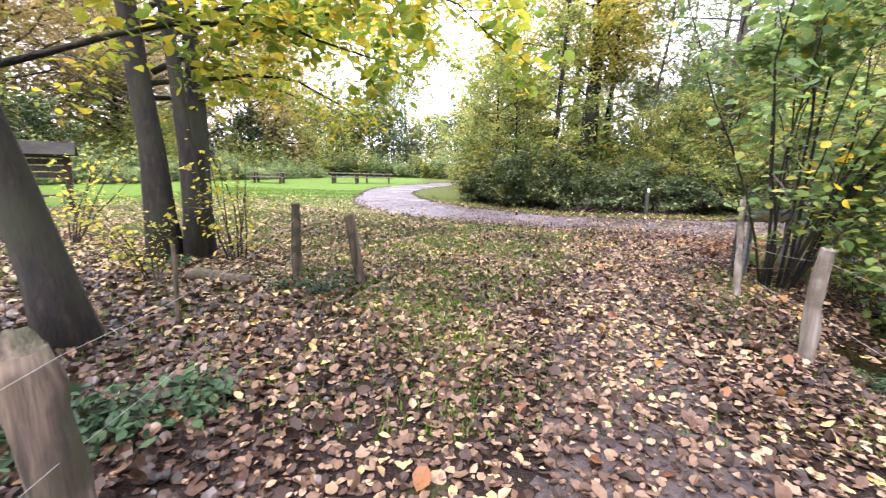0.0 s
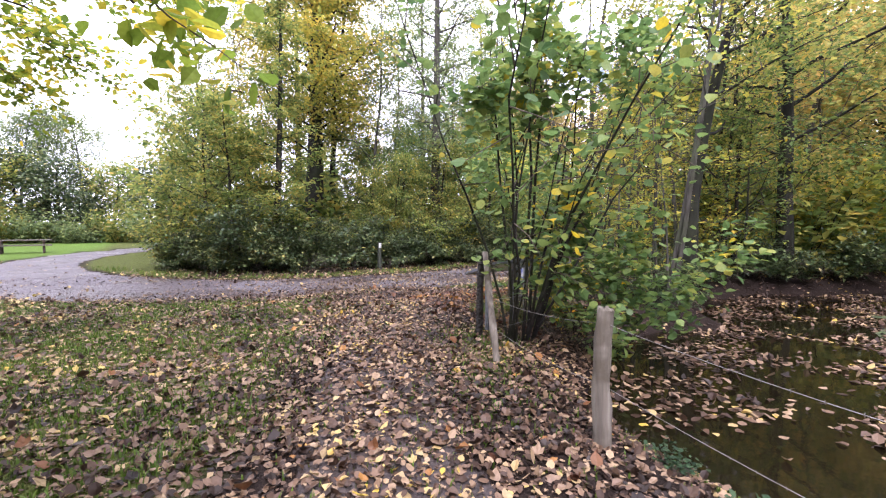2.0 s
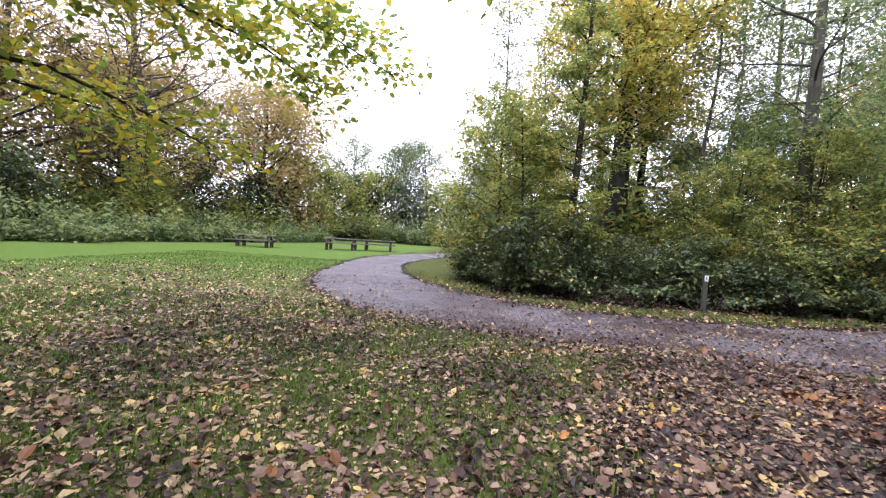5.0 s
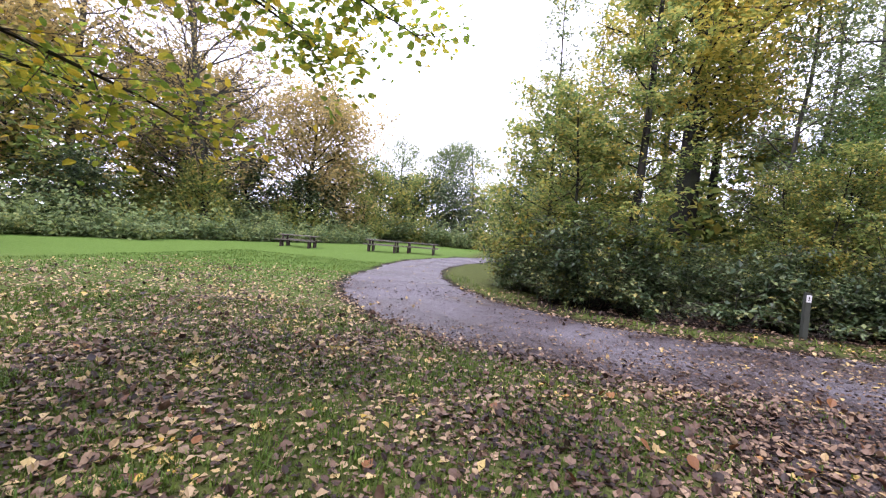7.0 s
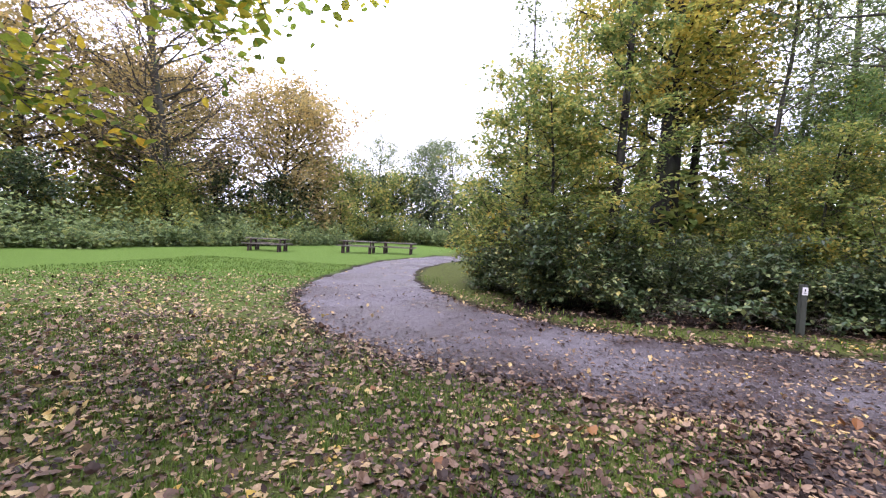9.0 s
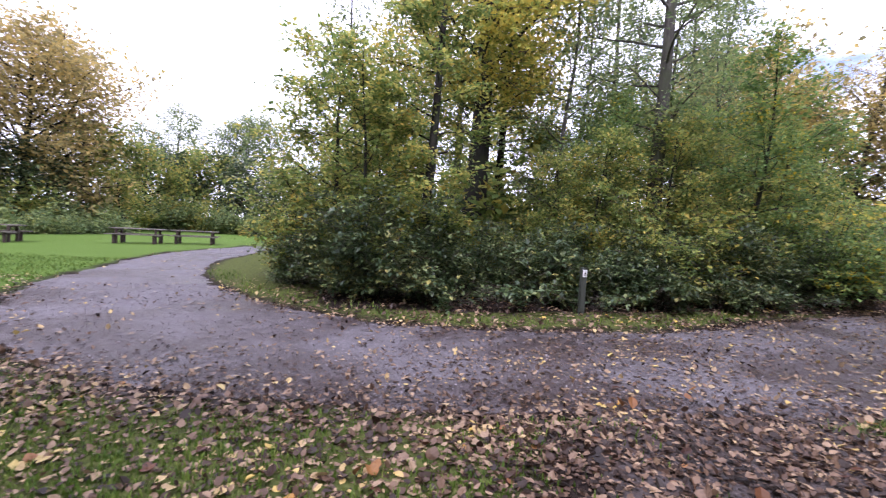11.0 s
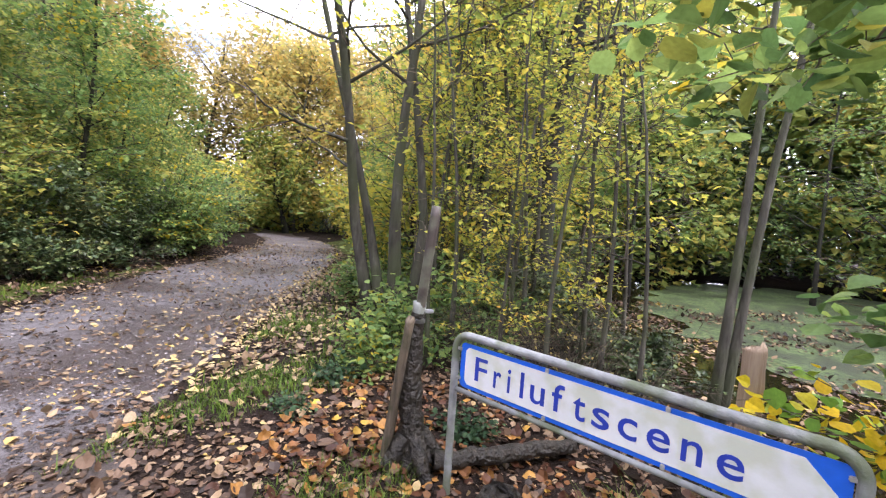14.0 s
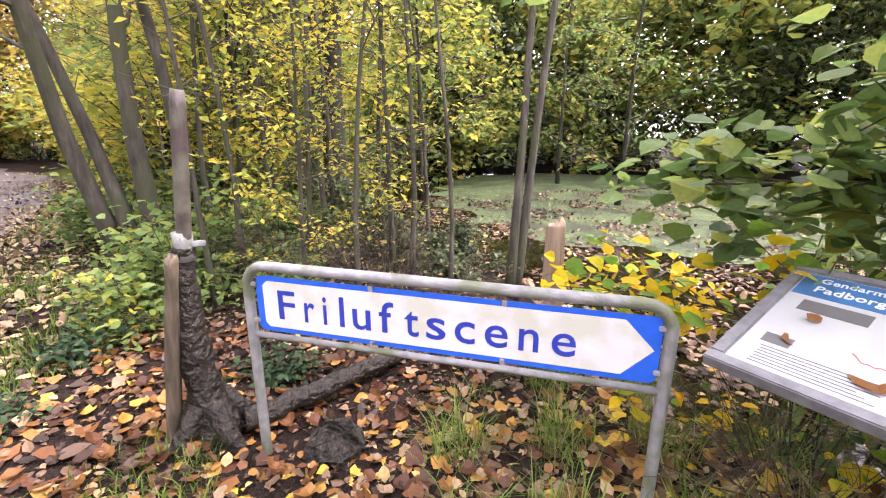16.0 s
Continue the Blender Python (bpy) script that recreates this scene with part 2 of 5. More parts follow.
LITTER_ORANGE = leafy("fallen_leaves_orange", [(0.0, (0.03, 0.011, 0.007)), (0.35, (0.085, 0.032, 0.016)), (0.62, (0.19, 0.082, 0.028)), (0.84, (0.34, 0.17, 0.045)), (0.95, (0.46, 0.29, 0.045)), (1.0, (0.56, 0.4, 0.035))], 0.5, 0.1, 0.3)
GRASS = leafy("grass_blades", [(0.0, (0.04, 0.08, 0.012)), (0.5, (0.085, 0.15, 0.02)), (0.85, (0.15, 0.21, 0.035)), (1.0, (0.26, 0.26, 0.08))], 0.5, 0.3)
DUCKWEED = surface("duckweed", [(0.38, (0.01, 0.016, 0.006)), (0.5, (0.05, 0.085, 0.024)), (0.68, (0.115, 0.155, 0.055))], 13, 0.6, 0.8, 40, 0, None, (0.018, 0.026, 0.01), 1.3)
GROUND, ROAD, WATER = ground_material(), gravel_material(), water_material()
EARTH = surface("trodden_earth", [(0.3, (0.018, 0.013, 0.012)), (0.55, (0.048, 0.036, 0.034)), (0.8, (0.1, 0.08, 0.077))], 40, 0.8, 0.6, 80, 0, None, (0.04, 0.028, 0.024), 1.6)
WOOD_OLD = surface("weathered_wood", [(0.3, (0.018, 0.013, 0.009)), (0.52, (0.08, 0.06, 0.042)), (0.8, (0.2, 0.155, 0.11))], 22, 0.85, 0.9, 60, 0, (1, 1, 0.08), (0.035, 0.035, 0.016), 5.0)
WOOD_PALE = surface("split_wood", [(0.3, (0.192, 0.128, 0.088)), (0.6, (0.336, 0.248, 0.184)), (0.85, (0.448, 0.360, 0.288))], 30, 0.8, 0.7, 60, 0, (1, 1, 0.06))
WOOD_GREY = surface("grey_wood", [(0.3, (0.069, 0.057, 0.046)), (0.55, (0.172, 0.149, 0.121)), (0.8, (0.299, 0.270, 0.230))], 22, 0.85, 0.7, 60, 0, (1, 1, 0.08), (0.09, 0.075, 0.055), 5.0)
WOOD_DARK = surface("dark_wood", [(0.3, (0.016, 0.009, 0.007)), (0.6, (0.042, 0.025, 0.019)), (0.85, (0.075, 0.05, 0.04))], 20, 0.8, 0.5, 60, 0, (1, 1, 0.2))
WOOD_TABLE = surface("table_wood", [(0.3, (0.06, 0.053, 0.042)), (0.6, (0.14, 0.122, 0.1)), (0.85, (0.26, 0.235, 0.2))], 16, 0.8, 0.4, 50)
MUD_BARK = surface("muddy_bark", [(0.3, (0.006, 0.0045, 0.0035)), (0.55, (0.02, 0.015, 0.011)), (0.8, (0.055, 0.042, 0.03))], 26, 0.5, 1.0, 30, 0, None, (0.018, 0.014, 0.01), 5.0, False, 0.05)
POLE_PAINT = surface("worn_pole", [(0.3, (0.03, 0.022, 0.021)), (0.55, (0.06, 0.045, 0.043)), (0.8, (0.1, 0.082, 0.076))], 30, 0.6, 0.3, 80, 0, (1, 1, 0.2), (0.11, 0.11, 0.085), 8)
GALV = surface("galvanised_steel", [(0.3, (0.186, 0.192, 0.205)), (0.7, (0.310, 0.316, 0.335))], 20, 0.6, 0.25, 120, 0.15, None, (0.13, 0.15, 0.1), 6)
STEEL = plain("bright_steel", (0.42, 0.42, 0.42), 0.4, 0.6)
WIRE = plain("wire", (0.22, 0.21, 0.2), 0.5, 0.5)
SIGN_WHITE = surface("sign_white", [(0.3, (0.6, 0.61, 0.64)), (0.7, (0.68, 0.69, 0.72))], 12, 0.35, 0.05, 90, 0, None, (0.53, 0.55, 0.48), 7, True)
SIGN_BLUE = plain("sign_blue", (0.012, 0.11, 0.62), 0.35, 0, 0.1)
LETTER_BLUE = plain("letter_blue", (0.02, 0.045, 0.36), 0.4, 0, 0.08)
BOARD_BLUE = plain("board_blue", (0.025, 0.11, 0.27), 0.4)
BOARD_FACE = surface("board_map", [(0.35, (0.33, 0.35, 0.4)), (0.6, (0.36, 0.39, 0.37))], 2.5, 0.3, 0.02, 60, 0, None, (0.43, 0.44, 0.49), 3, True)
BOARD_FRAME = surface("board_frame", [(0.3, (0.120, 0.126, 0.144)), (0.7, (0.198, 0.204, 0.228))], 25, 0.55, 0.15, 90, 0.2)
PRINT_GREY = plain("print_grey", (0.09, 0.095, 0.1), 0.5)
PRINT_RED = plain("print_red", (0.6, 0.12, 0.12), 0.5)
WHITE = plain("white_print", (0.6, 0.6, 0.6), 0.5)
BLACK = plain("black_print", (0.02, 0.02, 0.02), 0.5)
POST_GREEN = plain("post_stain", (0.035, 0.04, 0.03), 0.8)
rng = np.random.default_rng(7)


# ---- mesh helpers ----
def mesh_from(name, verts, tris, smooth=False):
    verts, tris = np.asarray(verts, np.float32), np.asarray(tris, np.int32)
    me = bpy.data.meshes.new(name)
    me.vertices.add(len(verts))
    me.vertices.foreach_set("co", verts.ravel())
    k = tris.shape[1]
    me.loops.add(tris.size)
    me.loops.foreach_set("vertex_index", tris.ravel())
    me.polygons.add(len(tris))
    me.polygons.foreach_set("loop_start", np.arange(len(tris), dtype=np.int32) * k)
    me.polygons.foreach_set("use_smooth", np.full(len(tris), smooth))
    me.update(calc_edges=True)
    return me


def obj(name, me, material, parent=None, label=""):
    ob = new(name, me)
    if material and not me.materials:
        me.materials.append(material)
    ob.parent = parent
    return tagged(ob, label)


def part(name, bm, material, parent, label=""):
    me = bpy.data.meshes.new(name)
    bm.to_mesh(me)
    bm.free()
    return obj(name, me, material, parent, label)


def thing(name, m, label, category, group="", kind=""):
    e = new(name)
    e.empty_display_size = 0.2
    e.matrix_basis = m
    return tagged(e, label, category, group, kind)


def tubes(paths, sides=6, cap=True):
    """Round limbs along paths of (points, radii), as quads."""
    V, F, base = [], [], 0
    ang = np.arange(sides) * 2 * np.pi / sides
    for pts, rad in paths:
        pts = np.asarray(pts, float)
        n = len(pts)
        rad = np.broadcast_to(np.asarray(rad, float), (n,))
        tan = np.gradient(pts, axis=0)
        tan /= np.linalg.norm(tan, axis=1)[:, None] + 1e-9
        ref = np.array([0.31, 0.95, 0.05]) if abs(tan[:, 2]).mean() > 0.6 else np.array([0.05, 0.03, 1.0])
        a = np.cross(tan, ref)
        a /= np.linalg.norm(a, axis=1)[:, None] + 1e-9
        b = np.cross(tan, a)
        ring = pts[:, None] + rad[:, None, None] * (np.cos(ang)[None, :, None] * a[:, None] + np.sin(ang)[None, :, None] * b[:, None])
        V.append(ring.reshape(-1, 3))
        i = np.arange(n - 1)[:, None] * sides
        j = np.arange(sides)[None]
        j2 = (j + 1) % sides
        F.append(np.stack([base + i + j, base + i + j2, base + i + sides + j2, base + i + sides + j], -1).reshape(-1, 4))
        if cap and sides % 2 == 0:
            for off, order in ((0, -1), ((n - 1) * sides, 1)):
                idx = [base + off + q for q in range(sides)][::order]
                F.append(np.array([[idx[q], idx[q + 1], idx[sides - 2 - q], idx[sides - 1 - q]] for q in range(sides // 2 - 1)]))
        base += n * sides
    return np.concatenate(V), np.concatenate(F)


def unit(v):
    return v / (np.linalg.norm(v, axis=-1, keepdims=True) + 1e-9)


def leaves(centers, size, r, droop=0.25, flat=0.62, detail=0, width=0.33, curl=0.12):
    """One folded blade per centre: detail 0 has two triangles, detail 1 has eight and a rounder outline."""
    n = len(centers)
    s = (size * r.uniform(0.5, 1.45, n))[:, None]
    d = r.normal(size=(n, 3))
    d[:, 2] = d[:, 2] * 0.5 - droop
    d = unit(d)
    up = r.normal(size=(n, 3)) * (1 - flat)
    up[:, 2] += flat * 1.6
    side = unit(np.cross(up, d))
    nor = np.cross(d, side)
    if detail == 0:
        w = width * s
        v = np.stack([centers, centers + d * s * 0.5 + side * w + nor * s * curl, centers + d * s, centers + d * s * 0.5 - side * w + nor * s * curl], 1)
        f = np.array([[0, 1, 2], [0, 2, 3]])
    elif detail == 2:
        w = width * s
        c = curl * r.uniform(-0.8, 1.6, n)[:, None]
        v = np.stack([centers, centers + d * s * 0.3 + side * w + nor * s * c, centers + d * s * 0.7 + side * w * 0.85 + nor * s * c * 0.9, centers + d * s * 1.02 + nor * s * c * 0.4,
                      centers + d * s * 0.7 - side * w * 0.85 + nor * s * c * 0.9, centers + d * s * 0.3 - side * w + nor * s * c], 1)
        f = np.array([[0, 1, 3], [1, 2, 3], [0, 3, 5], [3, 4, 5]])
    elif detail == 1:
        w = width * s
        c = curl * r.uniform(-1, 1.4, n)[:, None]
        rows = [centers,
                centers + d * s * 0.2 + side * w * 0.85 + nor * s * c, centers + d * s * 0.55 + side * w + nor * s * c * 1.1, centers + d * s * 0.83 + side * w * 0.5 + nor * s * c * 0.3,
                centers + d * s * 1.03 - nor * s * c * 0.6,
                centers + d * s * 0.83 - side * w * 0.5 + nor * s * c * 0.3, centers + d * s * 0.55 - side * w + nor * s * c * 1.1, centers + d * s * 0.2 - side * w * 0.85 + nor * s * c,
                centers + d * s * 0.5]
        v = np.stack(rows, 1)
        f = np.array([[0, 1, 8], [1, 2, 8], [2, 3, 8], [3, 4, 8], [4, 5, 8], [5, 6, 8], [6, 7, 8], [7, 0, 8]])
    if detail == 3:
        # a pointed, lobed outline that curls at its rim
        ang = np.array([-0.5, -0.36, -0.27, -0.17, -0.09, 0.0, 0.09, 0.17, 0.27, 0.36]) * 2 * np.pi
        rim = np.array([0.36, 0.46, 0.45, 0.5, 0.46, 0.62, 0.46, 0.5, 0.45, 0.46])
        c = curl * r.uniform(-1.2, 1.6, n)[:, None]
        roll = r.uniform(-0.5, 0.5, n)[:, None]
        mid = centers + d * s * 0.4
        rows = [mid]
        for a, q in zip(ang, rim):
            k = q * r.uniform(0.8, 1.15, n)[:, None]
            rows.append(mid + (d * math.cos(a) + side * math.sin(a) * (width / 0.36)) * s * k + nor * s * (c * (k / 0.5) ** 2 + roll * k * math.sin(a) * 0.5))
        v = np.stack(rows, 1)
        f = np.array([[0, i + 1, (i + 1) % 10 + 1] for i in range(10)])
    k = v.shape[1]
    tris = (np.arange(n)[:, None, None] * k + f[None]).reshape(-1, 3)
    return v.reshape(-1, 3), tris


def bend(p0, direction, length, r, n=6, rise=0.0, wobble=0.08):
    """A limb that wanders on its way and rises or droops."""
    d = unit(np.asarray(direction, float))
    pts = [np.asarray(p0, float)]
    for i in range(n - 1):
        d = unit(d + r.normal(size=3) * wobble + np.array([0, 0, rise / (n - 1)]))
        pts.append(pts[-1] + d * length / (n - 1))
    return np.array(pts)


def along(pts, u):
    x = u * (len(pts) - 1)
    i = min(int(x), len(pts) - 2)
    return pts[i] + (pts[i + 1] - pts[i]) * (x - i)


def foliage_points(twigs, count, r, spread):
    ln = np.array([np.linalg.norm(t[-1] - t[0]) + 0.05 for t in twigs])
    pick = r.choice(len(twigs), count, p=ln / ln.sum())
    u = r.uniform(0.12, 1.0, count)
    out = np.empty((count, 3))
    for k in range(len(twigs)):
        sel = np.where(pick == k)[0]
        if len(sel):
            t = twigs[k]
            x = u[sel] * (len(t) - 1)
            i = np.minimum(x.astype(int), len(t) - 2)
            out[sel] = t[i] + (t[i + 1] - t[i]) * (x - i)[:, None]
    return out + r.normal(size=(count, 3)) * np.broadcast_to(np.asarray(spread, float), 3)


def branchwork(main, side, fine, bark, base, main_name, side_name, sides, split):
    for one in main:
        v, f = tubes([one], sides)
        obj(main_name, mesh_from(main_name, v, f, True), bark, base)
    if split:
        for one in side:
            v, f = tubes([one], 6)
            obj(side_name, mesh_from(side_name, v, f, True), bark, base)
    elif side:
        v, f = tubes(side, 5)
        tagged(obj("branchwork", mesh_from("branchwork", v, f, True), bark, base), kind="stuff")
    if fine:
        v, f = tubes(fine, 3)
        tagged(obj("twigwork", mesh_from("twigwork", v, f, True), TWIG, base), kind="stuff")


def tree(name, label, m, r, height, radius, crown_from, crown_radius, limbs, leaf_count, leaf_size, bark, leaf, lean=(0, 0), shape="round", spread=0.22, twig_n=5, detail=0, group="", extra=(), rise=0.5, stems=1, category="tree", wander=0.05, taper=0.85, stem_list=None, split=False, layer=1.0, leaf_flat=0.62):
    """A tapered trunk (or several stems), limbs that fork into twigs, and a crown of single leaves. extra: limbs given by their end points."""
    base = thing(name, m, label, category, group)
    trunks, limb_paths, twig_paths, twigs = [], [], [], []
    for s in range(len(stem_list) if stem_list else stems):
        a = s * 2.4 + r.uniform(0, 1)
        off = np.array([math.cos(a), math.sin(a), 0]) * (0 if stems == 1 else radius * 1.6)
        out = np.array([lean[0], lean[1], 1.0]) + (off / (radius * 1.6) * r.uniform(0.1, 0.35) if stems > 1 else 0)
        hh = height * (1 if stems == 1 else r.uniform(0.75, 1.05))
        if stem_list:
            dx, dy, ox, oy = stem_list[s]
            off, out = np.array([ox, oy, 0]), np.array([dx, dy, 1.0])
        n = 12
        t = bend(off - np.array([0, 0, 0.15]), out, hh + 0.15, r, n, 0.25, wander)
        u = np.linspace(0, 1, n)
        flare = 1 + 0.55 * np.exp(-u * n * 0.9)
        trunks.append((t, radius * (1 if s == 0 else r.uniform(0.6, 0.95)) * (1 - taper * u) * flare))
        for i in range(limbs):
            f = crown_from + (0.99 - crown_from) * (i + r.uniform(0, 0.9)) / limbs
            az = i * 2.39996 + s * 1.3 + r.uniform(-0.4, 0.4)
            g = (f - crown_from) / max(0.01, 1 - crown_from)
            prof = {"round": math.sin(math.pi * min(1, 0.18 + 0.8 * g)) ** 0.7, "cone": 1.05 - 0.85 * g, "column": 0.75 + 0.25 * math.sin(6 * g)}[shape]
            ln = crown_radius * prof * r.uniform(0.7, 1.15)
            el = 0.25 + rise * g
            d = (math.cos(az), math.sin(az), el)
            lp = bend(along(t, f), d, ln, r, 6, 0.25, 0.13)
            rr = max(0.007, min(radius * (1 - taper * f) * 0.42, 0.02 * ln))
            limb_paths.append((lp, np.linspace(rr, rr * 0.25, 6)))
            for k in range(twig_n):
                q = r.uniform(0.25, 0.98)
                td = (unit(lp[-1] - lp[0]) + r.normal(size=3) * 0.7) * np.array([1, 1, layer])
                tw = bend(along(lp, q), td, ln * r.uniform(0.28, 0.5), r, 3, -0.25, 0.15)
                twig_paths.append((tw, np.linspace(rr * 0.3 + 0.003, 0.003, 3)))
                twigs.append(tw)
            twigs.append(lp[3:])
        twigs.append(t[-3:])
    for start, end, rad, dense in extra:
        a, b = np.array(start, float), np.array(end, float)
        n = 9
        u = np.linspace(0, 1, n)[:, None]
        lp = a + (b - a) * u + np.array([0, 0, 1.0]) * (np.sin(np.pi * u) * 0.12 * np.linalg.norm(b - a)) + r.normal(size=(n, 3)) * 0.04
        limb_paths.append((lp, np.linspace(rad, rad * 0.2, n)))
        for k in range(dense):
            q = r.uniform(0.25, 1.0)
            td = unit(b - a) * 0.7 + r.normal(size=3) * 0.55
            tw = bend(along(lp, q), td, r.uniform(0.35, 0.95), r, 5, -0.5, 0.15)
            twig_paths.append((tw, np.linspace(0.007, 0.0025, 5)))
            twigs += [tw, tw]
    branchwork(trunks, limb_paths, twig_paths, bark, base, "trunk", "limb", 10, split)
    c = foliage_points(twigs, leaf_count, r, (spread, spread, spread * layer))
    c = c[c[:, 2] > 0.03]
    v, f = leaves(c, leaf_size, r, detail=detail, flat=leaf_flat)
    tagged(obj("crown", mesh_from("crown", v, f), leaf, base), kind="stuff")
    return base


def shrub(name, label, m, r, height, spread_r, stems, leaf_count, leaf_size, leaf, detail=0, scatter=0.14, group="", extra=(), stem_r=0.014, subs=6, low=0.0, category="shrub", split=False, width=0.36, flat=0.66, keep=None, toward=(0.0, 2 * np.pi), layer=1.0):
    """Many arching stems from one stool, each with side twigs and leaves."""
    base = thing(name, m, label, category, group)
    paths, twig_paths, twigs = [], [], []
    for s in range(stems):
        az = r.uniform(*toward)
        k = r.uniform(0.1, 1) ** 0.6
        d = (math.cos(az) * k * spread_r / height * 1.1, math.sin(az) * k * spread_r / height * 1.1, 1)
        ln = height * r.uniform(0.6, 1.12) * (1.1 - 0.25 * k)
        p = bend((math.cos(az) * 0.12 * spread_r, math.sin(az) * 0.12 * spread_r, -0.1), d, ln, r, 8, -0.45 * k, 0.08)
        paths.append((p, np.linspace(stem_r * r.uniform(0.6, 1.3), stem_r * 0.25, 8)))
        for j in range(subs):
            q = r.uniform(0.15 + low, 1.0)
            td = (np.array([math.cos(az), math.sin(az), 0.35]) * 0.6 + r.normal(size=3) * 0.6) * np.array([1, 1, layer])
            tw = bend(along(p, q), td, r.uniform(0.2, 0.42) * spread_r, r, 3, -0.15, 0.15)
            twig_paths.append((tw, np.linspace(stem_r * 0.4, 0.002, 3)))
            twigs.append(tw)
        twigs.append(p[4:])
    for start, end, rad, dense in extra:
        a, b = np.array(start, float), np.array(end, float)
        n = 9
        u = np.linspace(0, 1, n)[:, None]
        lp = a + (b - a) * u + np.array([0, 0, 1.0]) * (np.sin(np.pi * u) * 0.16 * np.linalg.norm(b - a)) + r.normal(size=(n, 3)) * 0.03
        paths.append((lp, np.linspace(rad, rad * 0.25, n)))
        for k in range(dense):
            tw = bend(along(lp, r.uniform(0.4, 1.0)), unit(b - a) * 0.6 + r.normal(size=3) * 0.6, r.uniform(0.25, 0.6), r, 4, -0.5, 0.15)
            twig_paths.append((tw, np.linspace(0.005, 0.002, 4)))
            twigs += [tw, tw, tw]
    branchwork(paths if split else [], [] if split else paths, twig_paths, BARK_BROWN, base, "stem", "stem", 6, False)
    c = foliage_points(twigs, leaf_count, r, (scatter, scatter, scatter * layer))
    c = c[c[:, 2] > 0.02]
    if keep:
        c = c[keep(c)]
    v, f = leaves(c, leaf_size, r, detail=detail, width=width, flat=flat)
    tagged(obj("foliage", mesh_from("foliage", v, f), leaf, base), kind="stuff")
    return base


def box(bm, cx, cy, cz, sx, sy, sz, m=None, bevel=0.0):
    made = bmesh.ops.create_cube(bm, size=1, matrix=(m or Matrix()) @ Matrix.Translation((cx, cy, cz)) @ Matrix.Diagonal((sx, sy, sz, 1)))
    if bevel:
        edges = list({e for v in made["verts"] for e in v.link_edges})
        bmesh.ops.bevel(bm, geom=edges, offset=bevel, segments=2, affect="EDGES")


def boxed(name, sizes, material, parent, label="", m=None, bevel=0.006):
    bm = bmesh.new()
    box(bm, *sizes, m, bevel)
    return part(name, bm, material, parent, label)


def smooth_line(points, n):
    """A curve through the points, at even steps."""
    p = np.asarray(points, float)
    p = np.vstack([2 * p[0] - p[1], p, 2 * p[-1] - p[-2]])
    out = []
    for i in range(1, len(p) - 2):
        for u in np.linspace(0, 1, 16, endpoint=False):
            a, b, c, d = p[i - 1:i + 3]
            out.append(0.5 * (2 * b + (c - a) * u + (2 * a - 5 * b + 4 * c - d) * u ** 2 + (3 * b - a - 3 * c + d) * u ** 3))
    out.append(p[-2])
    out = np.array(out)
    s = np.concatenate([[0], np.cumsum(np.linalg.norm(np.diff(out, axis=0), axis=1))])
    q = np.linspace(0, s[-1], n)
    return np.stack([np.interp(q, s, out[:, k]) for k in range(out.shape[1])], 1)


# ---- the plan ----
ROAD_NEAR = [(8, 54), (1.5, 43), (-2.6, 34.5), (-4.3, 28.3), (-4.4, 24), (-4.1, 20.8), (-3.8, 17.9), (-3.0, 15.4), (-1.6, 13.2), (-0.5, 12.1), (0.6, 11.4), (1.7, 11.0), (2.9, 10.7), (4.3, 10.4), (5.8, 10.1), (7.4, 10.0), (9.2, 10.4), (12.0, 10.9), (17, 11.9), (24.0, 14.2), (31, 18.8), (38, 25)]
ROAD_FAR = [(12, 52), (5, 41.5), (0.6, 34.0), (-1.3, 28.5), (-1.75, 24.3), (-1.2, 20.3), (-0.1, 17.5), (1.1, 15.8), (2.05, 14.8), (3.0, 14.1), (3.9, 13.8), (5.5, 13.5), (7.0, 13.35), (9.0, 13.6), (12.6, 14.5), (19, 15.8), (26, 18.6), (32, 23.5), (36, 29)]
PATH = [(0.4, -6, 0.8), (0.6, -3, 0.75), (0.8, 0, 0.7), (1.25, 2.6, 0.62), (2.2, 5.0, 0.6), (3.4, 7.2, 0.75), (4.7, 9.2, 1.1), (5.8, 10.9, 1.6)]
POND = [(2.6, -9), (2.75, -3), (2.95, 0.5), (3.35, 2.4), (3.7, 3.4), (4.6, 4.4), (5.6, 5.2), (6.3, 5.55), (7.4, 5.2), (8.6, 5.0), (10.2, 6.0), (12.5, 6.4), (16, 4.6), (21, 2), (24, -4), (20, -11), (11, -14), (5, -12)]
WATER_Z = -0.26


def polygon_distance(px, py, poly):
    """Signed distance to a closed outline, negative inside."""
    p = np.asarray(poly, float)
    q = np.roll(p, -1, axis=0)
    best = np.full(px.shape, 1e9)
    inside = np.zeros(px.shape, bool)
    for (ax, ay), (bx, by) in zip(p, q):
        dx, dy = bx - ax, by - ay
        u = np.clip(((px - ax) * dx + (py - ay) * dy) / (dx * dx + dy * dy), 0, 1)
        best = np.minimum(best, np.hypot(px - ax - u * dx, py - ay - u * dy))
        cross = (ay > py) != (by > py)
        with np.errstate(divide="ignore", invalid="ignore"):
            hit = px < (bx - ax) * (py - ay) / (by - ay if by != ay else 1e-9) + ax
        inside ^= cross & hit
    return np.where(inside, -best, best)


